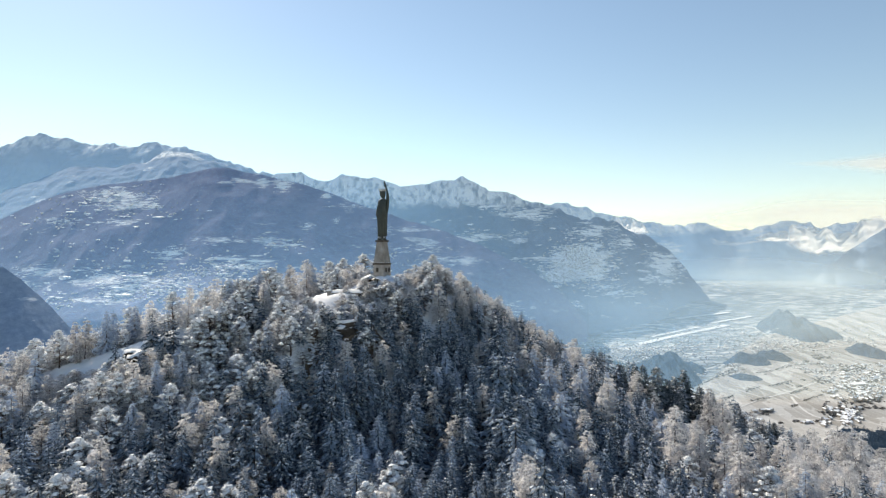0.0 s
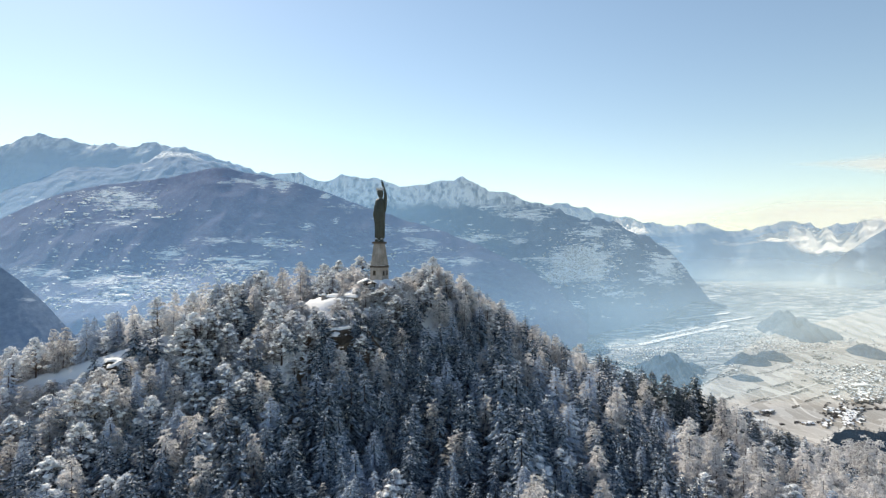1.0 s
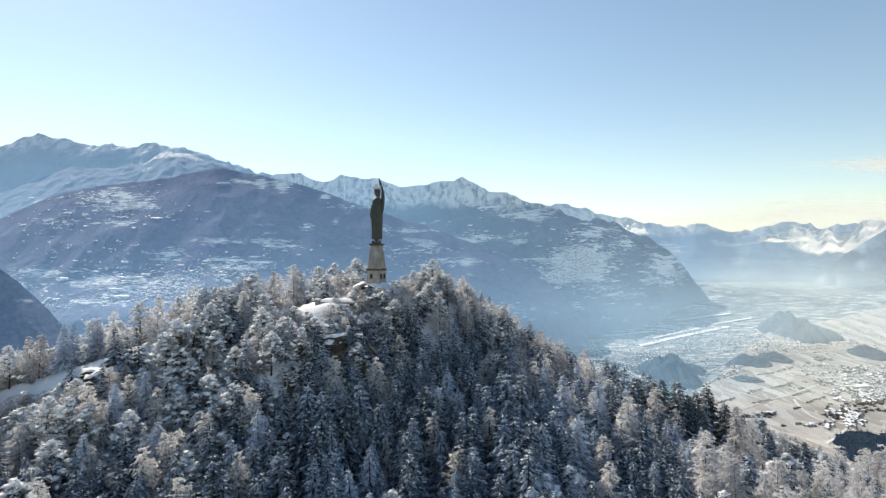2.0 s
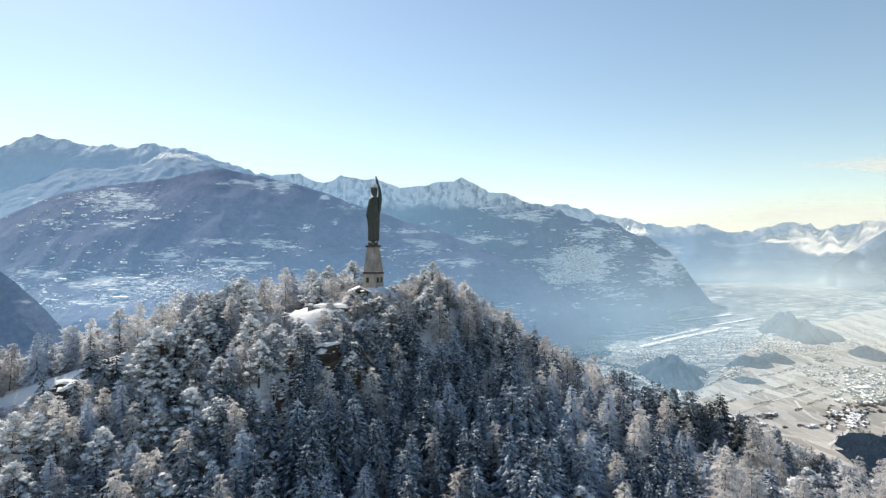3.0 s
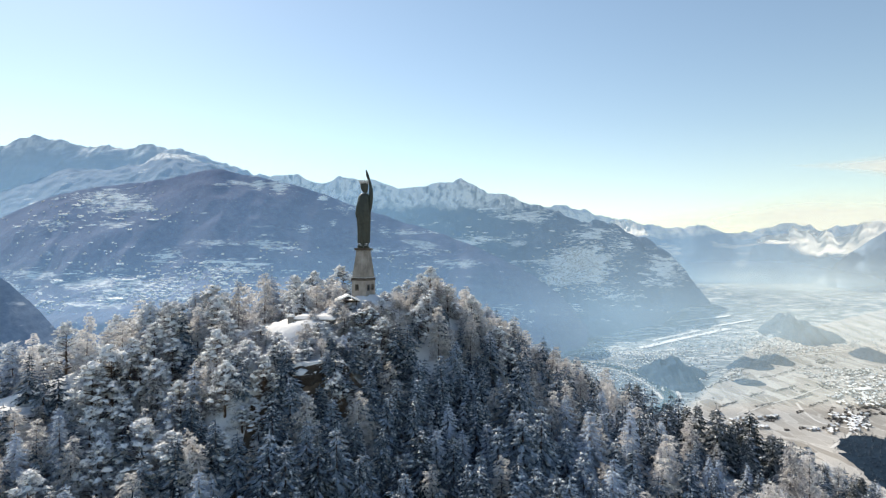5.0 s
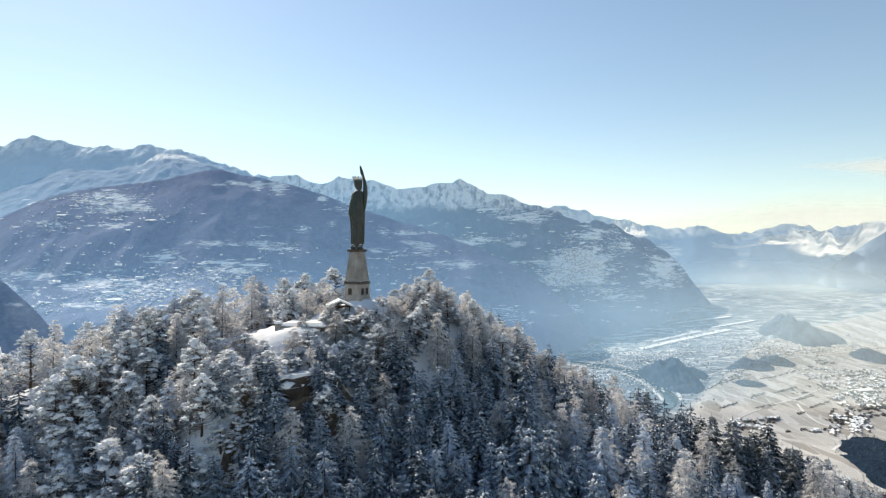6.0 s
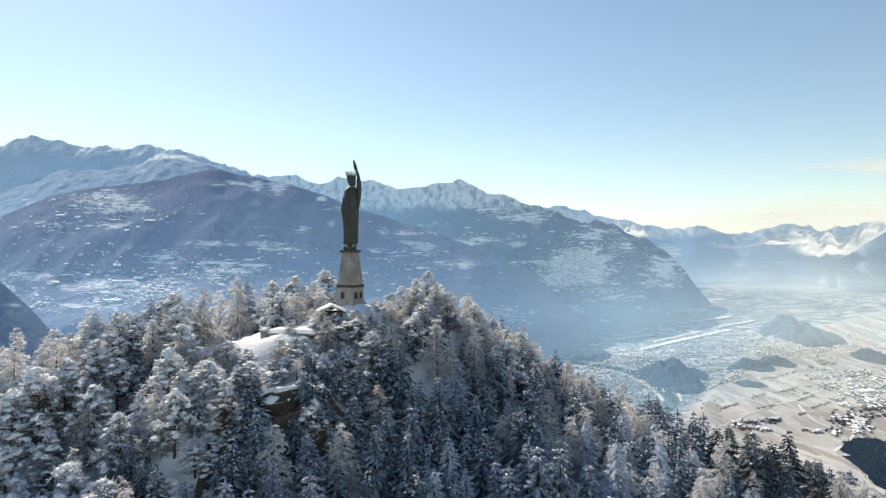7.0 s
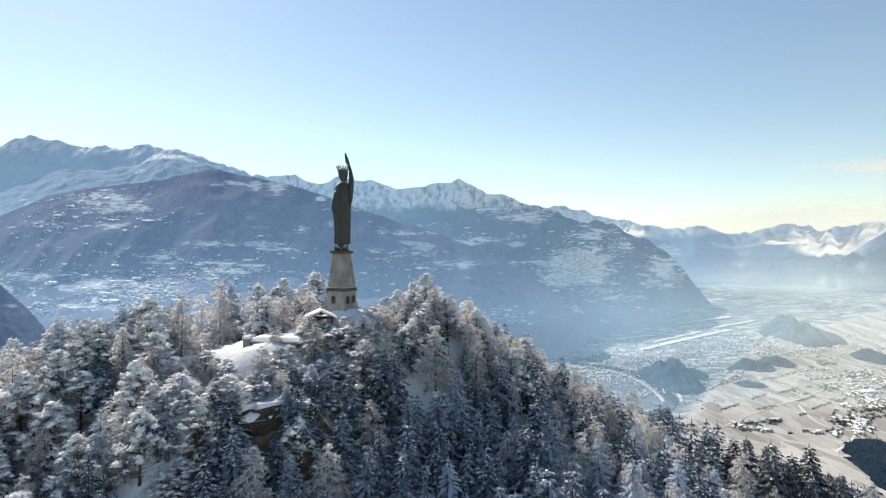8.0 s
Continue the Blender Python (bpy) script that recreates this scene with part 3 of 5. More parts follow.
def clump(b, rng, c, size, needles, cap=True):
    """A tuft of pine needles and twigs with a cushion of snow on it."""
    for _ in range(needles):
        d = Vector((rng.gauss(0, 1), rng.gauss(0, 1), rng.gauss(0, 0.6)))
        d.normalize()
        d = np.array(d)
        p = c + d * size * rng.uniform(0.2, 0.7) * (1, 1, 0.7)
        q = p + (d + np.array([0, 0, rng.uniform(-0.3, 0.5)])) * size * rng.uniform(0.3, 0.6)
        o = np.cross(d, (rng.uniform(-1, 1), rng.uniform(-1, 1), 1.0)) * size * 0.13
        b.add([p - o, p + o, q], [(0, 1, 2)], 0)
    if cap:
        n, lean = 7, rng.uniform(0, 6)
        ring = [c + np.array([math.cos(a) * size * rng.uniform(0.35, 0.85), math.sin(a) * size * rng.uniform(0.35, 0.85), size * (rng.uniform(-0.15, 0.22) + 0.2 * math.sin(a + lean))]) for a in (j * math.tau / n for j in range(n))]
        mid = [c + np.array([math.cos(a) * size * 0.36, math.sin(a) * size * 0.36, size * (rng.uniform(0.2, 0.45) + 0.1 * math.sin(a + lean))]) for a in ((j + rng.uniform(-0.2, 0.2)) * math.tau / n for j in range(n))]
        pts = ring + mid + [c + np.array([rng.uniform(-0.2, 0.2), rng.uniform(-0.2, 0.2), size * 0.46])]
        b.add(pts, [(j, (j + 1) % n, n + (j + 1) % n, n + j) for j in range(n)] + [(n + j, n + (j + 1) % n, 2 * n) for j in range(n)], 1)


def pine(seed, h=9.0, r=3.3, clumps=88, needles=19):
    rng = random.Random(seed)
    b = Blades()
    for i in range(clumps):
        t = rng.uniform(0.22, 1.0)
        rad = r * (math.sin(min(1, (1.06 - t) * 1.25) * math.pi * 0.5)) * math.sqrt(rng.uniform(0.08, 1))
        a = rng.uniform(0, math.tau)
        c = np.array([rad * math.cos(a), rad * math.sin(a), h * t - 0.12 * rad])
        clump(b, rng, c, rng.uniform(0.5, 0.95), needles, rng.random() < 0.58)
        root = np.array([0, 0, c[2] - 0.35 * rad])
        o = np.array([0, 0, 0.05])
        b.add([root - o, root + o, c], [(0, 1, 2)], 2)
    return b, trunk_mesh(rng, h * 0.88, 0.2, rng.uniform(-0.35, 0.35))


def tree_meshes(maker, needles, n, seed, **kw):
    out = []
    for i in range(n):
        b, (tv, tf) = maker(seed + i, **kw)
        crown = mesh_of("crown", b.v, b.f, [needles, SNOW, BARK], b.m)
        out.append((crown, mesh_of("trunk", tv, tf, [BARK], smooth=True)))
    return out


KINDS = {
    "spruce": (tree_meshes(spruce, SPRUCE, 5, 100), 12.0, "frosted spruce tree dusted with snow on the slope", "spruce trees on the hill"),
    "dark_spruce": (tree_meshes(spruce, DARK_SPRUCE, 2, 140, h=14.0, r=3.7, levels=30, per=8, twigs=16, fat=1.25), 14.0, "tall dark green spruce tree with snow on its boughs", "dark spruces on the ridge"),
    "white_spruce": (tree_meshes(spruce, WHITE_SPRUCE, 3, 160), 12.0, "spruce tree white all over with rime and snow", "white rimed spruces on the hill"),
    "larch": (tree_meshes(larch, LARCH, 5, 200), 12.0, "bare larch tree covered in pale pinkish rime", "rimed larches on the hill"),
    "pine": (tree_meshes(pine, PINE, 4, 300), 9.0, "snow-laden pine tree with rounded clumps", "snow-laden pines on the hill"),
}
MADE = {}


def plant(kind, x, y, h, rng, z=None):
    meshes, full, label, group = KINDS[kind]
    i = rng.randrange(len(meshes))
    zz = float(hill_z(x, y)) if z is None else z
    s = h / full
    w = max(s, min(0.85, s * 1.7)) * rng.uniform(1.0, 1.3)
    m = Matrix.LocRotScale((x, y, zz - 0.15), Euler((rng.uniform(-0.04, 0.04), rng.uniform(-0.04, 0.04), rng.uniform(0, math.tau))), (w, w, s))
    if (kind, i) not in MADE:
        root = tagged(new(kind.replace("dark_", "").replace("white_", "") + "_tree"), label, "tree", group)
        for nm, me in zip(("crown", "trunk"), meshes[i]):
            new(nm, me).parent = root
        root.matrix_basis = m
        MADE[kind, i] = root
    else:
        root = MADE[kind, i].copy()
        scene.collection.objects.link(root)
        for ch in MADE[kind, i].children:
            c = ch.copy()
            scene.collection.objects.link(c)
            c.parent = root
        root.matrix_basis = m
    return root


SPECIAL = [  # kind, x, y, height of the top
    ("dark_spruce", 66, 178, -28.3, 23), ("dark_spruce", 75.5, 181, -30.0, 22), ("dark_spruce", 78, 176, -34, 19), ("dark_spruce", 73.5, 185, -33, 18), ("dark_spruce", 63, 182, -28.5, 21), ("larch", 75.5, 165, -32, 17), ("larch", 79.6, 165, -34, 17), ("larch", 121, 208, -56, 16), ("larch", 112, 156, -43.5, 16), ("larch", 135, 200, -58, 16), ("larch", 128, 170, -51, 17), ("larch", 97, 150, -39.5, 16), ("larch", 87, 148, -40, 16), ("larch", 110, 180, -49, 16), ("spruce", 95.5, 190, -41.8, 17), ("larch", 90, 184, -42, 15), ("larch", 103, 170, -47, 15), ("larch", 119, 188, -53, 15), ("spruce", 104, 158, -46, 14), ("larch", 74, 154, -41.5, 15), ("larch", 113, 205, -52.5, 16), ("larch", 106, 207, -51.5, 15), ("larch", 130, 205, -56, 16), ("larch", 98, 203, -47.5, 15), ("larch", 120, 158, -46.5, 16), ("larch", 105, 152, -40.5, 16), ("larch", 80, 152, -41, 15), ("pine", -57, 136, -8.5, 6), ("larch", -54, 139, -4, 8), ("pine", -60, 138.5, -7.5, 6), ("larch", 106, 140, -43, 15), ("larch", 93, 134, -41, 15), ("dark_spruce", 61, 184, -29.5, 15), ("dark_spruce", 57, 187, -29.5, 14),
    ("larch", 137, 203, -55.5, 16), ("larch", 143, 205, -55.5, 16), ("larch", 148, 206, -56, 16), ("larch", 132, 195, -53.5, 16), ("larch", 126, 183, -49.5, 16),
    ("larch", -84.5, 134, -9.6, 9), ("pine", -80.5, 134.5, -12.3, 6), ("larch", -90, 134, -12.5, 9), ("pine", -93, 133, -13.5, 7), ("larch", -87, 132.5, -13.5, 7), ("pine", -73.5, 134, -11.5, 5),
    ("larch", -80.5, 122, -19.3, 6), ("pine", -74, 122, -20.4, 5), ("larch", -70.8, 122.5, -18.8, 6), ("pine", -77, 121, -20.7, 5), ("larch", -83, 122.5, -19.2, 6), ("pine", -86, 121, -19.5, 7), ("pine", -68, 124, -17.6, 4), ("larch", -78.5, 124.5, -18.6, 6), ("larch", -75.5, 124.5, -18.4, 6), ("pine", -72, 125, -17.2, 5), ("larch", -82, 125, -19.6, 6), ("pine", -80, 125.5, -19, 5),
    ("spruce", -29.5, 121.5, -16.8, 8), ("larch", -27.5, 122, -18, 7), ("pine", -32, 122, -17, 7),
    ("larch", -35.5, 148.5, -3.4, 5), ("pine", -34.2, 147, -4.9, 3.5), ("larch", -25.2, 143.5, -3.6, 7), ("pine", -30, 144.6, -6.2, 3.5), ("pine", -23.5, 146.5, -4.4, 4), ("larch", -32.6, 145, -5.6, 4.5),
    ("larch", -38.5, 164, 4.6, 10), ("larch", -43, 168, 2.0, 9), ("larch", -60.5, 156, -0.5, 12), ("larch", -50, 162, 2.0, 11),
    ("pine", -33, 168, 3.4, 8), ("pine", -29, 170, 4.3, 9), ("pine", -23, 170, 5.6, 9), ("pine", -3.2, 166, 5.4, 9.5), ("larch", 1.5, 169, 2.0, 9), ("larch", 5, 172, 1.0, 9),
    ("larch", -26.5, 160, 2.2, 7), ("larch", -19.3, 150.5, -1.4, 6.5), ("pine", -14.5, 151.5, -1.8, 6), ("larch", -11, 152, -1.0, 7), ("pine", -22.5, 149.5, -4.6, 5), ("larch", -25, 151, -2.0, 5.5), ("pine", -17, 152, -2.4, 5), ("pine", -21.3, 153.2, -2.3, 5), ("larch", -18.8, 153.4, -2.0, 5), ("larch", -13, 152.5, -1.6, 6), ("pine", -10.5, 153.5, -2.0, 6), ("larch", -15.5, 153.6, -1.9, 5.5), ("larch", -9, 155, 1.0, 7), ("larch", -8.2, 150, -2.2, 7), ("pine", -5, 153, -1.0, 7), ("larch", -10.5, 148.8, -3.4, 6.5), ("pine", -3.2, 157, 1.0, 7), ("larch", -6.6, 156.5, 0.6, 7), ("larch", -1, 152, -1.5, 8), ("larch", -6, 160, 2.0, 8), ("pine", -8, 167, 2.5, 7), ("pine", -11.5, 147.5, -3.6, 8.5), ("pine", -76, 141, -7.2, 9), ("pine", -52, 130, -5.8, 9),
    ("spruce", -15.7, 123.8, -16.6, 13), ("spruce", -4.7, 137.5, -12.5, 13), ("spruce", 14.7, 129.4, -24, 13), ("larch", 53.5, 134.5, -28.5, 13), ("larch", 31.2, 129.5, -28, 11),
    ("pine", -12.2, 153.6, -0.6, 6), ("larch", -14.6, 153.4, -0.9, 6), ("larch", -9.8, 154.4, 0.6, 7), ("pine", -15.6, 155.2, -1.0, 4), ("larch", -20.8, 153.6, -0.2, 6), ("larch", -21.2, 154.4, -0.6, 5), ("pine", -18.4, 154.6, -1.4, 4.2), ("pine", -11.5, 159, 0.2, 5), ("larch", -12.6, 155.2, -1.5, 5), ("pine", -14.2, 154.6, -2.4, 4.5), ("larch", -10, 157.5, 0.8, 6), ("pine", -16.5, 155.4, -2.2, 4), ("larch", -27, 146, -5.5, 5.5), ("pine", -31, 146.3, -6.0, 4.5), ("larch", -24, 147, -5.2, 5.5), ("pine", -21.5, 146, -6.0, 5), ("larch", -33.5, 144, -7.0, 5), ("pine", -28.5, 143.3, -8.2, 5), ("pine", -25.5, 144, -7.8, 4.5), ("larch", -37, 145, -6.2, 6.5),
    ("spruce", -33.3, 129.8, -8.2, 12), ("spruce", 17, 106, -29, 10), ("spruce", -46, 102, -25, 11), ("pine", -62, 99, -25, 10),
]


CANOPY = [(-103, -18), (-89, -12), (-78, -7), (-71, -4.5), (-60, -1), (-48, 1.5), (-37, 4.5), (-29, 4), (-21, 3), (-13, 1), (-7.5, 1.5), (-4, 4.9), (10, -3), (20, -9.5), (40, -22), (56, -26.5), (66, -30), (80, -36), (92, -41), (104, -47), (121, -54.5), (138, -61)]  # tree tops along the crest: x, z
TOPS = [  # tree tops on the slope: x, y, z
    (60, 161, -37), (68, 156, -40), (75.5, 165, -33), (66, 148, -38), (84, 158, -41),
    (55, 135.5, -30.5), (74, 154, -38), (121, 208, -56), (102, 150, -42), (17, 107, -31), (23, 107, -32), (37.5, 126, -31.5), (-62, 99, -27.5), (-5, 117, -23.4), (66, 178, -29), (44, 170, -24.5), (45, 158, -22.5), (29, 151, -19),
    (-7, 136, -15), (9, 143, -15), (-45, 128.5, -11), (-59, 140.5, -7), (-16, 122.5, -17.8), (17, 149, -13.5), (-26, 130, -7.5), (-33.5, 129.5, -10.5),
]
LIMIT = {"spruce": 170, "dark_spruce": 25, "white_spruce": 95, "larch": 280, "pine": 200}


def crest_tops(x, y):
    """The tree tops as the crest alone would have them."""
    z = np.interp(x, [c[0] for c in CANOPY], [c[1] for c in CANOPY])
    back = np.interp(x, [c[0] for c in SPINE], [c[1] for c in SPINE]) - y - 2
    return float(z - np.interp(x, (0, 14, 50, 72), (0.55, 0.15, 0.12, 0.02)) * max(0.0, float(back)))


def canopy(x, y, ground):
    """The height that the tree tops reach."""
    shift, weight = 0.0, 0.15
    for a, b, z in TOPS:
        w = math.exp(-((x - a) ** 2 + (y - b) ** 2) / 110.0)
        shift, weight = shift + w * (z - crest_tops(a, b)), weight + w
    over = float(np.interp(x, [c[0] for c in CANOPY], [c[1] for c in CANOPY]))
    return min(over, max(crest_tops(x, y) + shift / weight, ground + 11.0))


def faces_rock(x, y):
    """Whether a tree stands on the strip of slope below the rock face, where only low growth stands."""
    return 106 < y < 136.5 and -0.30 * (y - 58) < x < -0.235 * (y - 58)


def rock_sight(y):
    """The height of the growth below the rock face."""
    return 9.0 - 0.285 * (y - 58.5)


def forest():
    rng = random.Random(7)
    spots = []
    for kind, x, y, top, h in SPECIAL:
        g = float(hill_z(x, y))
        plant(kind, x, y, max(h, top - g), rng, z=min(g, top - h))
        spots.append((x, y, 2.6))
    clear = [(-17, 161, 5.0), (-29, 153.5, 4.0), (-25, 153.5, 5.0), (-34.5, 160, 3.5), (-61.5, 132, 3.0), (-67, 132, 3.2), (-75, 127.5, 2.4), (-20, 156, 3.6), (-13, 156.5, 2.2), (-31, 153, 4.0), (-37, 156.5, 3.5), (-42, 160, 3.0)]
    cand = []
    step = 3.95
    for iy in range(int(155 / step)):
        for ix in range(int(285 / step)):
            x = -140 + (ix + rng.uniform(-0.45, 0.45)) * step
            y = 66 + (iy + rng.uniform(-0.45, 0.45)) * step
            cand.append((x, y))
    rng.shuffle(cand)
    trees = []
    for x, y in cand:
        if any((x - a) ** 2 + (y - b) ** 2 < r * r for a, b, r in clear) or any((x - a) ** 2 + (y - b) ** 2 < r * r for a, b, r in spots):
            continue
        z = float(hill_z(x, y))
        if z < -75 or not -118 < x < 138 or not 80 < y < 212:
            continue
        if x < 0 and y > float(np.interp(x, [c[0] for c in SPINE], [c[1] for c in SPINE])) + 24:
            continue
        if rng.random() < (0.34 if x > 16 else 0.12 if x > -12 else 0.0):
            continue
        if 58 < x < 84 and y > 168 and rng.random() < 0.7:
            continue
        patch = float(fbm(x, y, 22, 2, 77))
        left, right = x < -28 + 8 * (patch - 0.5), x > 56 + 30 * (patch - 0.5)
        p = rng.random()
        if right and y < 168 and rng.random() < (0.28 if x > 64 and y < 150 else 0.42):
            continue
        if y < 105:
            kind = "spruce" if p < 0.80 else "larch" if p < 0.90 else "white_spruce" if p < 0.95 else "pine"
        elif left and y < 111:
            kind = "larch" if p < 0.22 else "pine" if p < 0.34 else "white_spruce" if p < 0.48 else "spruce"
        elif left:
            kind = "larch" if p < 0.30 else "pine" if p < 0.76 else "white_spruce" if p < 0.92 else "spruce"
        elif right and y < 165:
            kind = "larch" if p < 0.66 else "white_spruce" if p < 0.76 else "spruce" if p < 0.96 else "pine"
        elif z > (-17 if x > -6 and y > 149 else -9):
            kind = "larch" if p < 0.55 else "pine" if p < 0.85 else "white_spruce"
        elif x > 16 and y > 138 and y < 168:
            kind = "larch" if p < 0.22 else "white_spruce" if p < 0.35 else "spruce" if p < 0.96 else "pine"
        elif y > 168 and 0 < x < 48:
            kind = "larch" if p < 0.62 else "spruce" if p < 0.85 else "white_spruce"
        else:
            kind = "spruce" if p < 0.80 else "larch" if p < 0.88 else "white_spruce" if p < 0.95 else "pine"
        if right and y > 168 and kind == "spruce" and p < 0.25:
            kind = "dark_spruce"
        h = {"spruce": rng.uniform(12, 18), "white_spruce": rng.uniform(11, 16), "dark_spruce": rng.uniform(13, 18), "larch": rng.uniform(11, 16), "pine": rng.uniform(8, 12)}[kind]
        if right and y < 168:
            h *= 1.2
        roof = canopy(x, y, z) + rng.uniform(-2.6, 0.5)
        if -24 < x < -9 and y < 161:
            roof = min(roof, -1.5 - 0.25 * (161 - y) + rng.uniform(-1.0, 0.3))
        if -37 < x < -20.5 and y < 153.5:
            roof = min(roof, -5.0 - 0.12 * (150 - y) + rng.uniform(-0.8, 0.8))
        if 47 < x < 80 and 138 < y < 174:
            roof = min(roof, 8.5 - 0.375 * (y - 31) + rng.uniform(-1.5, 0.5))
        if -84 < x < -56 and y < 131:
            roof = min(roof, -14.9 + 0.165 * (131 - y) - 0.45 * max(0.0, -67 - x * 131 / y))
        if faces_rock(x, y):
            roof = min(roof, rock_sight(y) + rng.uniform(-1.0, 0.5))
        if kind != "pine":
            h = max(h, min(19.0, (roof - z) * rng.uniform(0.75, 1.0)))
        h = min(h, roof - z)
        if h < 1.2 and not (-100 < x < -56 and y < 131 and p < 0.75 and not (-70 < x < -58 and y > 123)):
            continue
        h = max(h, 2.2 + 1.4 * p)
        trees.append((math.hypot(x * 0.8, y - 120), kind, x, y, h))
    # small trees and snowed-under bushes on the rocky slope under the shelter
    for iy in range(11):
        for ix in range(19):
            x, y = -44 + (ix + rng.uniform(-0.5, 0.5)) * 2.2, 127 + (iy + rng.uniform(-0.5, 0.5)) * 2.2
            z, h = float(hill_z(x, y)), rng.uniform(1.8, 4.2)
            if rng.random() < 0.35 or (y > 143 and -33 < x < -28) or (y > 146.5 and x < -19) or any((x - a) ** 2 + (y - b) ** 2 < 1.5 for a, b, _ in spots):
                continue
            if faces_rock(x, y):
                h = min(h, rock_sight(y) - z)
                if h < 0.8:
                    continue
            trees.append((0.0, rng.choice(("pine", "larch", "white_spruce", "pine", "spruce")), x, y, h))
    # young trees filling the gaps
    for iy in range(26):
        for ix in range(40):
            x, y = -70 + (ix + rng.uniform(-0.5, 0.5)) * 3.7, 100 + (iy + rng.uniform(-0.5, 0.5)) * 3.2
            if (y > 132 and x < -8) or y > 178 or rng.random() < 0.35:
                continue
            room = canopy(x, y, float(hill_z(x, y))) - float(hill_z(x, y))
            trees.append((500.0, rng.choice(("spruce", "spruce", "spruce", "white_spruce", "larch")), x, y, min(rng.uniform(5.0, 9.0), max(3.0, 0.8 * room))) if not faces_rock(x, y) else (500.0, "spruce", x, y, min(5.0, max(1.5, rock_sight(y) - float(hill_z(x, y))))))
    trees.sort()
    left_over = []
    count = {}
    for t in trees:
        count[t[1]] = count.get(t[1], 0) + 1
        if count[t[1]] > LIMIT[t[1]]:
            left_over.append(t)
        else:
            plant(t[1], t[2], t[3], t[4], rng)
    # the rest of the wood, too many to count, as one body
    low = {
        "spruce": [spruce(400 + i, levels=19, per=6, twigs=8, lumps=0.3, fat=1.4) for i in range(3)], "dark_spruce": [spruce(440, h=14.0, r=3.1, levels=19, per=6, twigs=8, fat=1.4)],
        "white_spruce": [spruce(450 + i, levels=19, per=6, twigs=8, lumps=0.3, fat=1.4) for i in range(2)], "larch": [larch(460 + i, levels=26, per=4, twigs=11, fat=1.5) for i in range(3)], "pine": [pine(480 + i, clumps=60, needles=14) for i in range(2)],
    }
    for kind in KINDS:
        V, FF, M, n = [], [], [], 0
        for _, kd, x, y, h in left_over:
            if kd != kind:
                continue
            b, (tv, tf) = rng.choice(low[kind])
            s, a = h / KINDS[kind][1], rng.uniform(0, math.tau)
            wide = s * (1.25 if x > 48 and y < 162 else 1.12)
            ca, sa = math.cos(a) * wide, math.sin(a) * wide
            p = np.array([tuple(q) for q in b.v] + tv)
            z = float(hill_z(x, y)) - 0.15
            V.append(np.stack([x + p[:, 0] * ca - p[:, 1] * sa, y + p[:, 0] * sa + p[:, 1] * ca, z + p[:, 2] * s], 1))
            k = len(b.v)
            FF += [tuple(i + n for i in f) for f in b.f] + [tuple(i + n + k for i in f) for f in tf]
            M += b.m + [2] * len(tf)
            n += len(p)
        if V:
            me = mesh_of("wood", np.concatenate(V), FF, [{"spruce": SPRUCE, "dark_spruce": DARK_SPRUCE, "white_spruce": WHITE_SPRUCE, "larch": LARCH, "pine": PINE}[kind], SNOW, BARK], M)
            tagged(new("wood", me), "dense snowy wood of " + kind.replace("_", " ") + " trees on the outer slopes", "wood", kind="stuff")


forest()


# ---- monument ----
PX, PY = -16.9, 161.0
TURNED = -26.0


def frustum(bm, s0, z0, s1, z1, bevel=0.0):
    """A square block tapering from side s0 at z0 to s1 at z1."""
    vs = [bm.verts.new((a * s / 2, b * s / 2, z)) for s, z in ((s0, z0), (s1, z1)) for a, b in ((-1, -1), (1, -1), (1, 1), (-1, 1))]
    bm.faces.new(vs[3::-1])
    bm.faces.new(vs[4:])
    for i in range(4):
        bm.faces.new((vs[i], vs[(i + 1) % 4], vs[4 + (i + 1) % 4], vs[4 + i]))
    if bevel:
        bmesh.ops.bevel(bm, geom=bm.edges[:], offset=bevel, segments=2, affect="EDGES", profile=0.5)
    return bm


def pedestal():
    root = tagged(new("pedestal"), "tall tapered grey stone pedestal with dark mouldings and small windows", "pedestal")
    root.matrix_basis = pose(PX, PY, 0, 0, 0, TURNED)
    base = part("base_block", frustum(bmesh.new(), 3.58, -3.0, 3.50, 2.65, 0.06), STONE, root)
    part("moulding", frustum(bmesh.new(), 3.78, 2.65, 3.66, 3.22, 0.08), STONE_DARK, root, "dark weathered stone band")
    part("shaft", frustum(bmesh.new(), 3.42, 3.22, 2.2, 8.95, 0.07), STONE, root)
    part("cap", frustum(bmesh.new(), 2.72, 8.95, 2.88, 9.42, 0.07), STONE_DARK, root, "dark overhanging stone cap")
    part("ledge_snow", frustum(bmesh.new(), 3.60, 3.22, 3.46, 3.27, 0.02), SNOW, root, "thin snow lying on the band")
    for side, x in ((0, -0.45), (1, -0.85), (1, 0.75)):
        bm = bmesh.new()
        t = pose(0, 0, 0, 0, 0, 0 if side == 0 else 90)
        box(bm, x - 0.3, -1.80, 0.75, x + 0.3, -1.73, 1.75, t)
        w = part("window", bm, GLASS_AND_SHADE, base, "small dark window")
        bm = bmesh.new()
        for b in ((x - 0.40, 0.65, x - 0.30, 1.85), (x + 0.30, 0.65, x + 0.40, 1.85), (x - 0.40, 1.75, x + 0.40, 1.87), (x - 0.44, 0.58, x + 0.44, 0.70)):
            box(bm, b[0], -1.84, b[1], b[2], -1.70, b[3], t)
        part("window_surround", bm, STONE_DARK, base)
    return root


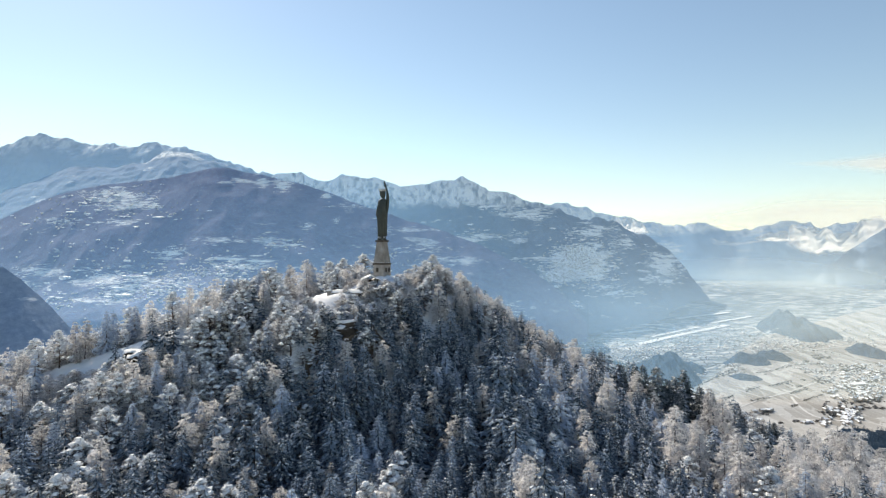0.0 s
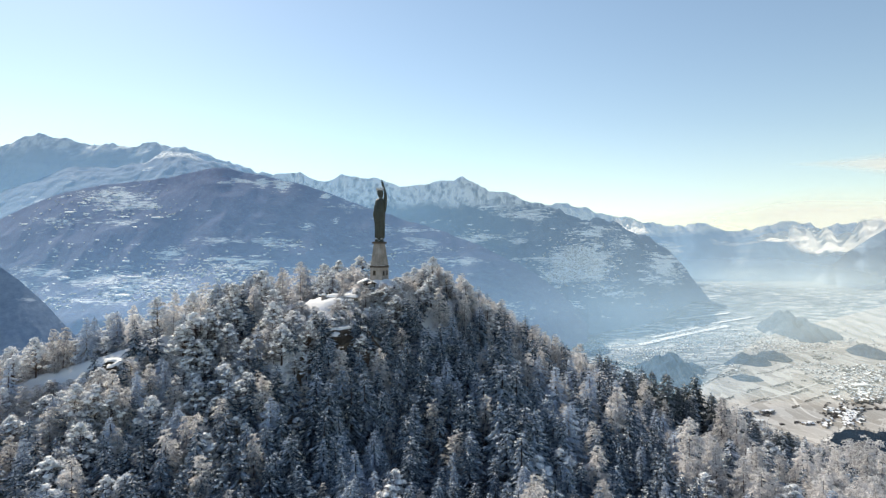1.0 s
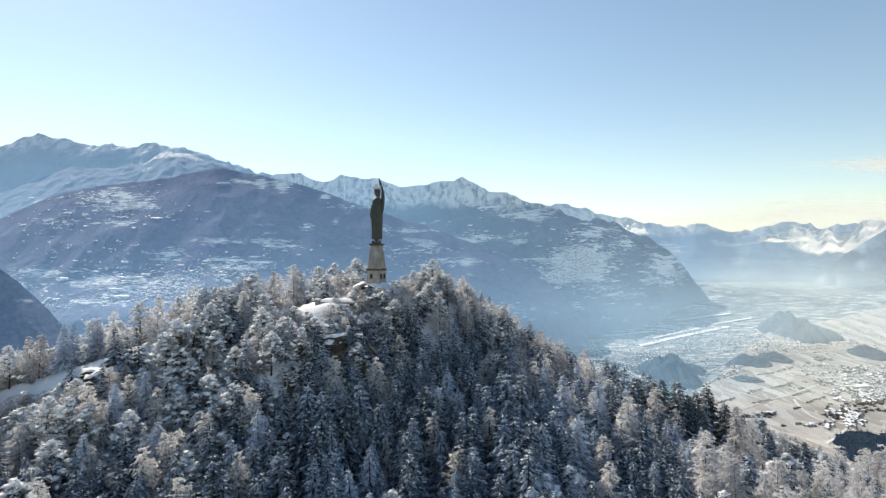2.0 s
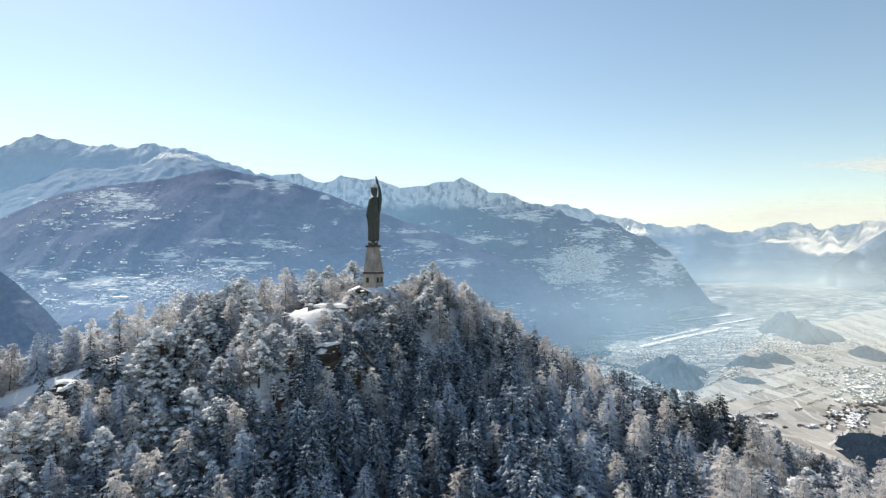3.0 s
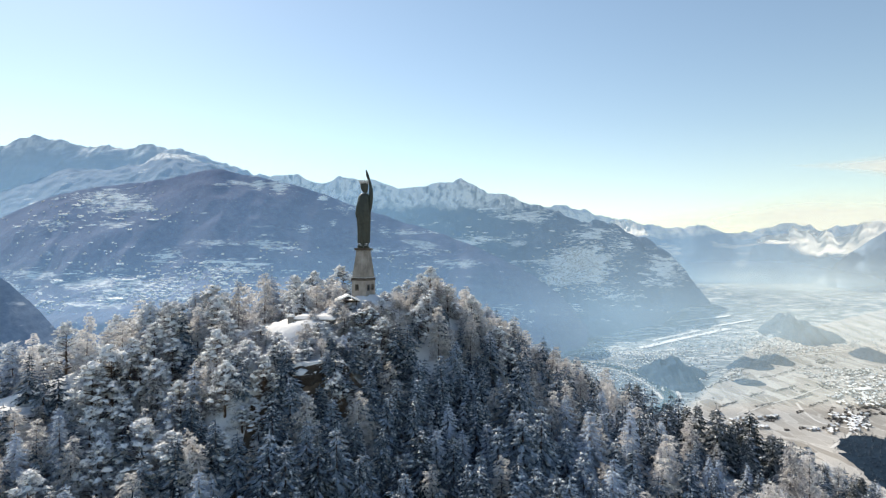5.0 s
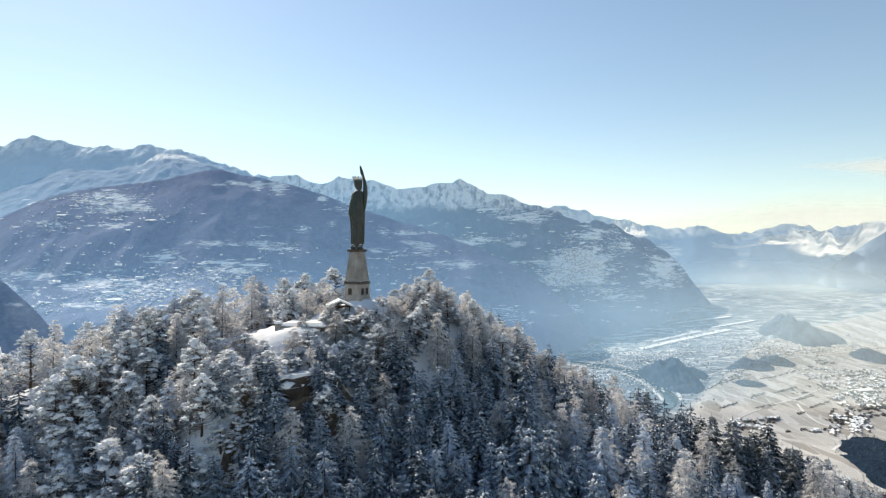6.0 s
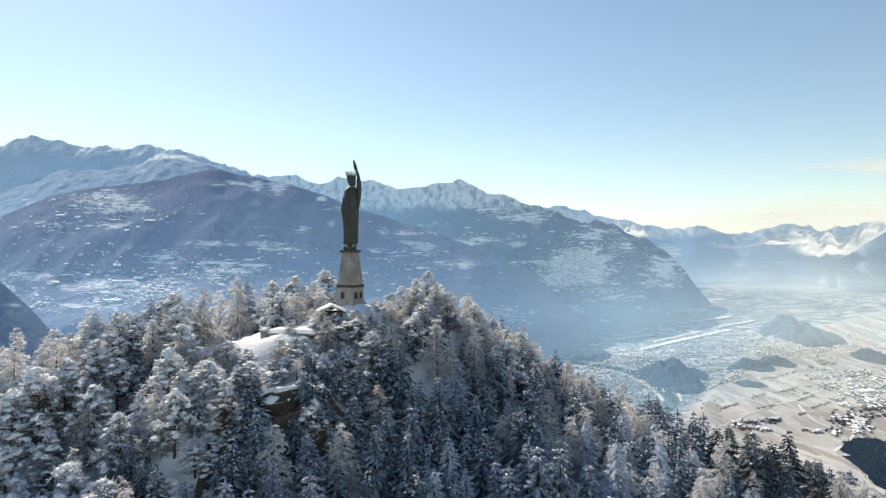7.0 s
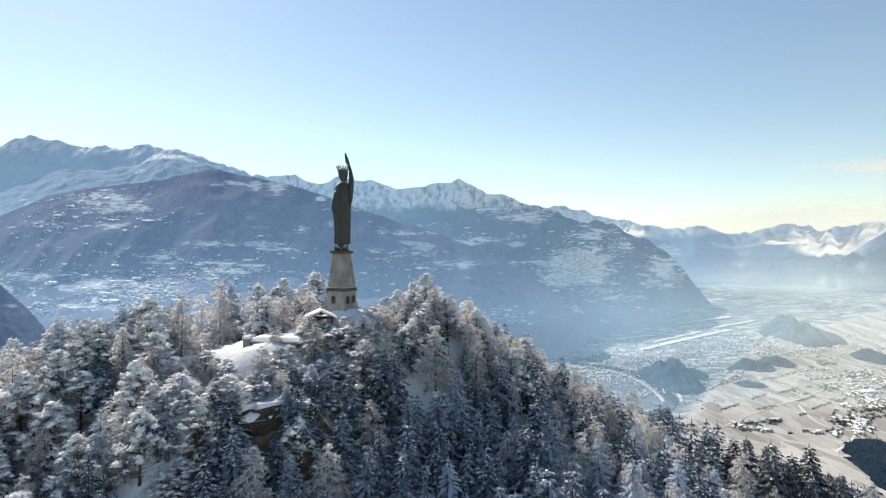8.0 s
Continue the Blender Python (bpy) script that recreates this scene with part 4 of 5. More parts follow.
def tube(bm, path, sides=12):
    """A tapering round limb along path: x, y, z, radius."""
    rings = []
    for x, y, z, r in path:
        rings.append([bm.verts.new((x + r * math.cos(j * math.tau / sides), y + r * math.sin(j * math.tau / sides), z)) for j in range(sides)])
    for a, b in zip(rings, rings[1:]):
        for j in range(sides):
            bm.faces.new((a[j], a[(j + 1) % sides], b[(j + 1) % sides], b[j]))
    bm.faces.new(rings[0][::-1])
    bm.faces.new(rings[-1])


def statue():
    """A robed, crowned figure with one arm raised: one plain bronze shape."""
    bm = bmesh.new()
    robe = [  # height, centre x, half width, half depth, depth of the folds
        (0.0, 0.0, 1.24, 1.10, 0.02), (0.25, 0.0, 1.26, 1.12, 0.02), (0.3, 0.0, 1.02, 0.95, 0.04), (1.05, 0.0, 1.06, 1.0, 0.05), (1.15, -0.02, 1.18, 1.08, 0.09), (2.5, -0.03, 1.14, 1.05, 0.09), (4.0, -0.03, 1.16, 1.06, 0.08),
        (5.4, -0.04, 1.24, 1.12, 0.07), (6.4, -0.08, 1.40, 1.2, 0.06), (7.1, -0.1, 1.46, 1.25, 0.05), (7.8, -0.08, 1.38, 1.2, 0.05), (9.0, 0.0, 1.30, 1.1, 0.05), (10.2, 0.05, 1.24, 1.0, 0.04),
        (10.9, 0.1, 1.12, 0.9, 0.03), (11.35, 0.2, 0.82, 0.72, 0.02), (11.65, 0.3, 0.52, 0.52, 0.0), (11.85, 0.32, 0.50, 0.50, 0.0), (12.0, 0.28, 0.62, 0.66, 0.0), (12.5, 0.2, 0.76, 0.82, 0.0),
        (13.0, 0.18, 0.82, 0.88, 0.0), (13.3, 0.16, 0.84, 0.88, 0.0), (13.75, 0.14, 0.80, 0.84, 0.0), (13.9, 0.14, 0.5, 0.5, 0.0),
    ]
    n = 48
    rings = []
    for z, cx, hw, hd, fold in robe:
        ring = []
        for j in range(n):
            a = j * math.tau / n
            k = 1 + fold * (math.sin(a * 9 + z * 0.25) + 0.6 * math.sin(a * 14 + 1.3 + z * 0.1))
            ring.append(bm.verts.new((cx + hw * k * math.cos(a), hd * k * math.sin(a), z)))
        rings.append(ring)
    for a, b in zip(rings, rings[1:]):
        for j in range(n):
            bm.faces.new((a[j], a[(j + 1) % n], b[(j + 1) % n], b[j]))
    bm.faces.new(rings[0][::-1])
    bm.faces.new(rings[-1])
    # raised arm with its hanging sleeve, and the open hand
    tube(bm, [(1.25, 0.1, 7.2, 0.12), (1.42, 0.1, 8.2, 0.30), (1.50, 0.08, 9.6, 0.42), (1.55, 0.05, 10.8, 0.48), (1.58, 0.0, 12.2, 0.42), (1.42, 0.0, 13.6, 0.27), (1.20, 0.0, 14.3, 0.24), (1.02, 0, 14.7, 0.30), (0.86, 0, 15.3, 0.32), (0.70, 0, 15.95, 0.22), (0.56, 0, 16.5, 0.10)])
    tube(bm, [(0.95, -0.1, 14.6, 0.12), (0.70, -0.15, 14.9, 0.11), (0.55, -0.15, 15.0, 0.07)], 8)
    # mantle falling behind the arm
    tube(bm, [(1.20, 0.2, 1.15, 0.16), (1.22, 0.25, 3.5, 0.20), (1.24, 0.28, 6.0, 0.24), (1.25, 0.28, 8.5, 0.30), (1.05, 0.2, 10.6, 0.34), (0.8, 0.1, 11.3, 0.2)])
    # forearm and hand held against the breast
    tube(bm, [(-1.05, -0.5, 6.4, 0.42), (-1.25, -0.4, 7.1, 0.46), (-1.1, -0.6, 8.6, 0.36), (-0.95, -0.6, 9.6, 0.30), (-0.85, -0.6, 10.0, 0.16)])
    # feet
    for x in (-0.62, 0.62):
        tube(bm, [(x, -0.75, 0.2, 0.55), (x, -0.7, 0.5, 0.56), (x, -0.6, 0.85, 0.40), (x, -0.4, 1.1, 0.2)])
    # crown: a band with points leaning outwards, white with rime
    plain_faces = len(bm.faces)
    for j in range(14):
        a = j * math.tau / 14
        c, sn = math.cos(a), math.sin(a)
        tip = 1.12 if j % 2 == 0 else 1.0
        tube(bm, [(0.14 + 0.80 * c, 0.84 * sn, 13.5, 0.15), (0.14 + 0.94 * c, 0.98 * sn, 13.95, 0.09), (0.14 + 1.02 * c * tip, 1.04 * sn * tip, 14.2, 0.11), (0.14 + 1.05 * c * tip, 1.08 * sn * tip, 14.36, 0.04)], 6)
    for f in list(bm.faces)[plain_faces:]:
        f.material_index = 1
    me = bpy.data.meshes.new("statue")
    bm.normal_update()
    bm.to_mesh(me)
    bm.free()
    me.materials.append(BRONZE)
    me.materials.append(RIMED_BRONZE)
    me.polygons.foreach_set("use_smooth", np.ones(len(me.polygons), dtype=bool))
    ob = tagged(new("statue", me), "dark bronze robed crowned statue with one arm raised", "statue")
    ob.matrix_basis = pose(PX, PY, 9.42)


def slab_of_snow(bm, x0, y0, x1, y1, z, thick, seed):
    """A cushion of snow with a wavy, rounded rim."""
    nx, ny = 14, 10
    rng = random.Random(seed)
    off = rng.uniform(0, 50)
    top = []
    for i in range(ny + 1):
        for j in range(nx + 1):
            u, v = j / nx, i / ny
            e = min(u, 1 - u, v, 1 - v)
            k = min(1, e * 6) ** 0.5
            w = float(fbm(off + u * 5, v * 5, 1.5, 2, 4)) - 0.5
            top.append(bm.verts.new((x0 + (x1 - x0) * u + 0.1 * w, y0 + (y1 - y0) * v + 0.1 * w, z + thick * (0.25 + 0.75 * k) + 0.12 * w)))
    for i in range(ny):
        for j in range(nx):
            a = i * (nx + 1) + j
            bm.faces.new((top[a], top[a + 1], top[a + nx + 2], top[a + nx + 1]))
    rim = [top[j] for j in range(nx + 1)] + [top[i * (nx + 1) + nx] for i in range(1, ny + 1)] + [top[ny * (nx + 1) + j] for j in range(nx - 1, -1, -1)] + [top[i * (nx + 1)] for i in range(ny - 1, 0, -1)]
    low = [bm.verts.new((v.co.x, v.co.y, z)) for v in rim]
    for i in range(len(rim)):
        k = (i + 1) % len(rim)
        bm.faces.new((rim[i], low[i], low[k], rim[k]))
    bm.faces.new(low[::-1])
    return bm


def flat_shelter():
    root = tagged(new("shelter"), "low flat-roofed stone shelter buried under thick snow", "shelter")
    root.matrix_basis = pose(-25.1, 153.4, -5.9, 0, 0, -6)
    part("wall", box(bmesh.new(), -3.7, -2.2, -1.5, 3.9, 2.2, 1.25), STONE_DARK, root)
    part("roof_slab", box(bmesh.new(), -4.1, -2.6, 1.25, 4.3, 2.6, 1.5), STONE, root)
    part("roof_snow", slab_of_snow(bmesh.new(), -4.2, -2.7, 4.4, 2.7, 1.5, 0.75, 1), SNOW, root, "thick cushion of white snow")
    # a flat dark panel stands for the shade in the wall's gap
    part("opening", box(bmesh.new(), 0.2, -2.23, 0.1, 2.6, -2.19, 0.95), GLASS_AND_SHADE, root, "dark panel for a shaded gap")
    pil = tagged(new("pillar"), "short stone pillar with a cap of snow beside the shelter", "pillar")
    pil.matrix_basis = pose(-29.6, 151.2, -5.6)
    part("post", box(bmesh.new(), -0.5, -0.5, -0.5, 0.5, 0.5, 1.7), STONE, pil)
    part("snow_cap", slab_of_snow(bmesh.new(), -0.6, -0.6, 0.6, 0.6, 1.7, 0.4, 3), SNOW, pil)


def gabled_roof(bm, w, d, z, rise, over, thick):
    """Two roof slabs meeting in a ridge along y."""
    for sgn in (-1, 1):
        x0, z0 = sgn * (w / 2 + over), z - rise * over / (w / 2)
        v = [bm.verts.new(p) for p in ((0, -d / 2 - over, z + rise), (x0, -d / 2 - over, z0), (x0, d / 2 + over, z0), (0, d / 2 + over, z + rise), (0, -d / 2 - over, z + rise + thick), (x0, -d / 2 - over, z0 + thick), (x0, d / 2 + over, z0 + thick), (0, d / 2 + over, z + rise + thick))]
        for f in ((0, 1, 2, 3), (7, 6, 5, 4), (0, 4, 5, 1), (1, 5, 6, 2), (2, 6, 7, 3)):
            bm.faces.new([v[i] for i in f])
    bmesh.ops.recalc_face_normals(bm, faces=bm.faces[:])
    return bm


def timber_hut(x, y, z, turn, w, d, label):
    root = tagged(new("hut"), label, "hut")
    root.matrix_basis = pose(x, y, z, 0, 0, turn)
    bm = bmesh.new()
    for a in (-w / 2 + 0.15, w / 2 - 0.15):
        for b in (-d / 2 + 0.15, d / 2 - 0.15):
            part("post", box(bmesh.new(), a - 0.1, b - 0.1, -1.5, a + 0.1, b + 0.1, 2.1), WOOD, root)
    box(bm, -w / 2, d / 2 - 0.12, -1.5, w / 2, d / 2, 2.2)
    part("back_wall", bm, WOOD, root)
    part("parapet", box(bmesh.new(), -w / 2, -d / 2 + 0.02, -1.5, w / 2, -d / 2 + 0.12, 0.9), WOOD, root)
    part("beam", box(bmesh.new(), -w / 2 - 0.2, -d / 2, 2.1, w / 2 + 0.2, -d / 2 + 0.18, 2.3), WOOD, root)
    roof = part("roof", gabled_roof(bmesh.new(), w, d, 2.25, 0.85, 0.5, 0.12), WOOD, root)
    part("roof_snow", gabled_roof(bmesh.new(), w, d, 2.38, 0.85, 0.54, 0.32), SNOW, roof, "thick snow on the roof")


def rock(x, y, z, sx, sy, sz, seed):
    """A weathered outcrop with a snow cap on its upper side."""
    bm = bmesh.new()
    bmesh.ops.create_icosphere(bm, subdivisions=4, radius=1.0)
    noise_at = Vector((seed * 3.1, seed * 1.7, 0))
    for v in bm.verts:
        n = noise.fractal(v.co * 1.3 + noise_at, 1.0, 2.1, 4) * 0.35 + noise.cell(v.co * 2.2 + noise_at) * 0.10
        v.co = v.co * (1 + n)
        v.co.z = min(v.co.z, 0.75 + 0.1 * n)
        v.co = Vector((v.co.x * sx, v.co.y * sy, v.co.z * sz))
    root = tagged(new("rock_outcrop"), "brown weathered rock outcrop under a cap of snow", "rock", "rocks on the hill")
    root.matrix_basis = pose(x, y, z, 0, 0, seed * 47)
    cap = bm.copy()
    for f in list(cap.faces):
        f.normal_update()
    bmesh.ops.delete(cap, geom=[f for f in cap.faces if f.normal.z < 0.45 or f.calc_center_median().z < 0.32 * sz], context="FACES")
    for v in cap.verts:
        k = 0.0 if v.is_boundary else 1.0
        v.co += Vector((v.co.x * 0.02, v.co.y * 0.02, -0.05 + 0.4 * k))
    body = part("stone", bm, ROCK, root)
    snow_part = part("snow_cap", cap, SNOW, root, "white snow cap")
    snow_part.data.polygons.foreach_set("use_smooth", np.ones(len(snow_part.data.polygons), dtype=bool))


pedestal()
statue()
flat_shelter()
timber_hut(-19.6, 156.6, -3.5, 14, 3.8, 3.0, "small open timber hut with a snow-covered gabled roof")
timber_hut(-12.6, 157.2, -5.0, 82, 3.0, 6.0, "long low timber shelter with a snow-covered roof")
for r in ((-22.5, 137.2, -12.4, 4.2, 2.0, 3.0, 1), (-18.2, 139.5, -13.0, 3.2, 2.0, 3.4, 2), (-31.5, 134.6, -11.6, 1.9, 1.2, 1.5, 3), (-40.0, 138.0, -13.0, 3.0, 2.0, 2.0, 7), (-66, 128, -17.2, 4.5, 2.4, 2.2, 8)):
    rock(*r)


# ---- valley: hillocks, river, roads, villages ----
KNOLLS = []


def hillock(u, drop, wide, deep, high, seed, label, name="hillock", mat=KNOLL):
    x, y, z = on_valley(u, drop)
    A, B = np.meshgrid(np.linspace(-1, 1, 100), np.linspace(-1, 1, 74))
    r = np.sqrt(A * A + B * B) * (1 + 0.7 * np.clip(fbm(A * 2.2 + seed, B * 2.2, 1.0, 3, seed + 9) - 0.42, 0, 1))
    H = np.clip(1 - r * r, 0, 1) ** 1.2 * (0.30 + 0.85 * fbm(A * 1.6 + seed, B * 1.6, 1.0, 2, seed)) + 0.42 * np.clip(1.1 - r, 0, 1) * np.clip((1 - r) * 5, 0, 1) * (fbm(A * 5, B * 5, 1.0, 5, seed + 3, True) - 0.4)
    # tree tops roughen the outline
    H = H + (4.0 / high) * np.clip((1 - r) * 6, 0, 1) * (fbm(A * 40, B * 40, 1.0, 3, seed + 5) - 0.3) * (fbm(A * 4, B * 4, 1.0, 2, seed + 6) > 0.42)
    Z = valley_z(x + A * wide, y + B * deep) - 5 + H * high
    tagged(sheet(name, x + A * wide, y + B * deep, Z, mat), label, "hill", kind="structure")
    KNOLLS.append((x + A * wide, y + B * deep, Z, H))


hillock(0.598, 0.140, 135, 260, 132, 3, "steep castle hillock rising from the valley floor")
hillock(0.638, 0.142, 115, 200, 52, 4, "lower wooded hillock beside the castle hill")
hillock(0.385, 0.215, 118, 220, 92, 6, "dark wooded hillock in the plain")
hillock(0.425, 0.205, 62, 130, 34, 7, "small wooded knoll in the plain")
hillock(0.525, 0.192, 105, 110, 48, 8, "long wooded bank above the vineyards")
hillock(0.570, 0.187, 75, 90, 34, 9, "low wooded bank above the vineyards")
hillock(0.735, 0.180, 90, 120, 50, 12, "wooded rise behind the village")
# Added mound: its dark colour stands for a hollow in blue shade.
hillock(0.522, 0.222, 70, 60, 22, 13, "small dark mound in place of a shaded hollow in the vineyards")
hillock(0.905, 0.40, 240, 400, 46, 15, "dark shaded wooded slope at the valley's near edge", mat=SHADED_WOOD)


def far_wood():
    """Small far-off conifers and bare trees standing on the knolls."""
    rng = random.Random(12)
    shapes = [spruce(900 + i, h=10.0, r=3.6, levels=4, per=3, twigs=1, lumps=0.0, fat=2.2)[0] for i in range(3)]
    for i, ((X, Y, Z, H), n) in enumerate(zip(KNOLLS, (1000, 500, 1300, 300, 750, 420, 520, 160, 1200))):
        V, FF, k = [], [], 0
        ok = np.argwhere(H > 0.06)
        for _ in range(n):
            r, c = ok[rng.randrange(len(ok))]
            if float(fbm(X[r, c], Y[r, c], 70, 2, 4)) < 0.40 and i < 8:
                continue
            b = rng.choice(shapes)
            s, a = rng.uniform(0.55, 1.1) * (1.3 if i == 8 else 1.0), rng.uniform(0, math.tau)
            p = np.array([tuple(q) for q in b.v]) * s
            V.append(np.stack([X[r, c] + p[:, 0] * math.cos(a) - p[:, 1] * math.sin(a), Y[r, c] + p[:, 0] * math.sin(a) + p[:, 1] * math.cos(a), Z[r, c] - 0.5 + p[:, 2]], 1))
            FF += [tuple(j + k for j in f) for f in b.f]
            k += len(p)
        if V:
            # the last slope takes the trees that have shade in their colour
            tagged(new("wood", mesh_of("wood", np.concatenate(V), FF, [SHADED_TREES if i == 8 else FAR_TREES])), "far frosted trees covering a knoll in the valley", "wood", kind="stuff")


far_wood()


def ribbon(name, pts, width, mat, label, lift=0.9, category="road"):
    """A winding strip draped on the valley floor, through places given by bearing and drop."""
    c = [Vector(on_valley(u, d)) for u, d in pts]
    fine = []
    for i in range(len(c) - 1):
        p0, p1, p2, p3 = c[max(i - 1, 0)], c[i], c[i + 1], c[min(i + 2, len(c) - 1)]
        for k in range(8):
            t = k / 8
            fine.append(0.5 * ((2 * p1) + (p2 - p0) * t + (2 * p0 - 5 * p1 + 4 * p2 - p3) * t * t + (3 * p1 - p0 - 3 * p2 + p3) * t**3))
    fine.append(c[-1])
    v, f = [], []
    for i, p in enumerate(fine):
        d = fine[min(i + 1, len(fine) - 1)] - fine[max(i - 1, 0)]
        s = Vector((-d.y, d.x, 0)).normalized() * width / 2
        z = float(valley_z(p.x, p.y) + 3 * (fbm(p.x, p.y, 400, 2, 21) - 0.5)) + lift
        v += [(p.x + s.x, p.y + s.y, z), (p.x - s.x, p.y - s.y, z)]
        if i:
            f.append((2 * i - 2, 2 * i - 1, 2 * i + 1, 2 * i))
    tagged(new(name, mesh_of(name, v, f, [mat])), label, category, kind="structure")


ribbon("water", [(0.22, 0.185), (0.30, 0.196), (0.345, 0.212), (0.375, 0.232), (0.388, 0.247), (0.375, 0.262), (0.33, 0.275), (0.25, 0.29)], 44, WATER, "cold grey river winding across the plain", 1.6, category="river")
ribbon("road", [(0.30, 0.190), (0.36, 0.208), (0.395, 0.232), (0.405, 0.250)], 12, ROAD, "snowy embankment road beside the river", 2.0)
ribbon("road", [(0.20, 0.189), (0.29, 0.200), (0.335, 0.217), (0.363, 0.237), (0.374, 0.250)], 12, ROAD, "snowy embankment road beside the river", 2.0)
ribbon("road", [(0.335, 0.164), (0.38, 0.154), (0.43, 0.143), (0.49, 0.131)], 45, SNOW, "long straight snow-covered runway in the plain", 2.2)
for pts, wide in (([(0.295, 0.146), (0.33, 0.142), (0.36, 0.139)], 50), ([(0.40, 0.120), (0.44, 0.115), (0.49, 0.109)], 60), ([(0.46, 0.127), (0.50, 0.121), (0.53, 0.116)], 40), ([(0.36, 0.151), (0.41, 0.140), (0.44, 0.134)], 25)):
    ribbon("field", pts, wide, SNOW, "snow-covered strip of open field in the plain", 1.2, category="field")
ribbon("road", [(0.655, 0.330), (0.690, 0.300), (0.640, 0.288), (0.615, 0.272), (0.600, 0.255)], 8, ROAD, "narrow cleared lane through the vineyards")
ribbon("road", [(0.690, 0.300), (0.720, 0.318)], 8, ROAD, "narrow cleared lane through the vineyards")
ribbon("road", [(0.41, 0.235), (0.46, 0.205), (0.52, 0.188), (0.62, 0.176), (0.72, 0.165)], 7, ROAD, "snowy road along the foot of the vineyards")
ribbon("road", [(0.47, 0.29), (0.54, 0.262), (0.60, 0.245), (0.66, 0.225), (0.74, 0.21)], 5, ROAD, "snowy lane between the vineyards")


def house_mesh(w, d, h, rise):
    """Walls and a snowy gabled roof: corners, faces, and for each face 0 wall, 1 roof edge, 2 snow."""
    x, y, o = w / 2, d / 2, 0.5
    v = [(-x, -y, -4), (x, -y, -4), (x, y, -4), (-x, y, -4), (-x, -y, h), (x, -y, h), (x, y, h), (-x, y, h), (0, -y, h + rise), (0, y, h + rise)]
    f = [(0, 1, 5, 8, 4), (2, 3, 7, 9, 6), (1, 2, 6, 5), (3, 0, 4, 7)]
    k = len(v)
    e = h - rise * o / x
    v += [(-x - o, -y - o, e), (0, -y - o, h + rise), (x + o, -y - o, e), (-x - o, y + o, e), (0, y + o, h + rise), (x + o, y + o, e)]
    v += [(a, b, c + 0.6) for a, b, c in v[k:k + 6]]
    top = [(k + 6, k + 7, k + 10, k + 9), (k + 7, k + 8, k + 11, k + 10)]
    edge = [(k, k + 6, k + 9, k + 3), (k + 2, k + 5, k + 11, k + 8), (k, k + 1, k + 7, k + 6), (k + 1, k + 2, k + 8, k + 7), (k + 3, k + 9, k + 10, k + 4), (k + 4, k + 10, k + 11, k + 5)]
    return v, f + edge + top, [0] * 4 + [1] * 6 + [2] * 2


def house_models():
    out = []
    for w, d, h, rise in ((7, 9, 4.5, 2.2), (8.5, 7, 5.5, 2.4), (10, 15, 6.5, 2.4)):
        v, f, m = house_mesh(w, d, h, rise)
        walls = mesh_of("wall", v[:10], [q for q, k in zip(f, m) if k == 0], [WALLS])
        roof = mesh_of("roof", v[10:], [tuple(i - 10 for i in q) for q, k in zip(f, m) if k > 0], [ROOFS, SNOW], [k - 1 for k in m if k > 0])
        out.append((walls, roof))
    return out


HOUSES = house_models()


def house(x, y, z, turn, i):
    root = tagged(new("house"), "plastered village house with a snow-covered gabled roof", "house", "village houses in the valley")
    root.matrix_basis = pose(x, y, z, 0, 0, turn)
    for nm, me in zip(("wall", "roof"), HOUSES[i]):
        new(nm, me).parent = root


def settlement(spots, label, size=1.0, tall=1.0, name="village", walls=WALLS):
    """Far houses, too many to count, in one body."""
    rng = random.Random(len(spots))
    V, FF, M, n = [], [], [], 0
    for x, y, z in spots:
        v, f, m = house_mesh(rng.uniform(6, 10) * size, rng.uniform(6, 14) * size, rng.uniform(3.5, 7) * tall, rng.uniform(1.5, 3) * tall)
        bare = tall > 0.5 and rng.random() < 0.15
        p = np.array(v)
        a = rng.choice((0.3, 0.3 + math.pi / 2)) + rng.uniform(-0.3, 0.3)
        V.append(np.stack([x + p[:, 0] * math.cos(a) - p[:, 1] * math.sin(a), y + p[:, 0] * math.sin(a) + p[:, 1] * math.cos(a), z + p[:, 2]], 1))
        FF += [tuple(i + n for i in q) for q in f]
        M += [1 if k == 2 and bare else k for k in m]
        n += len(p)
    tagged(new(name, mesh_of(name, np.concatenate(V), FF, [walls, ROOFS, SNOW], M)), label, "village", kind="stuff")


def scatter(u, d, su, sd, n, rng):
    out = []
    hub = [(u + rng.gauss(0, su), d + rng.gauss(0, sd)) for _ in range(n // 9 + 2)]
    for _ in range(n):
        hu, hd = rng.choice(hub)
        x, y, z = on_valley(hu + rng.gauss(0, su * 0.28), hd + rng.gauss(0, sd * 0.22))
        out.append((x, y, z + float(3 * (fbm(x, y, 400, 2, 21) - 0.5))))
    return out


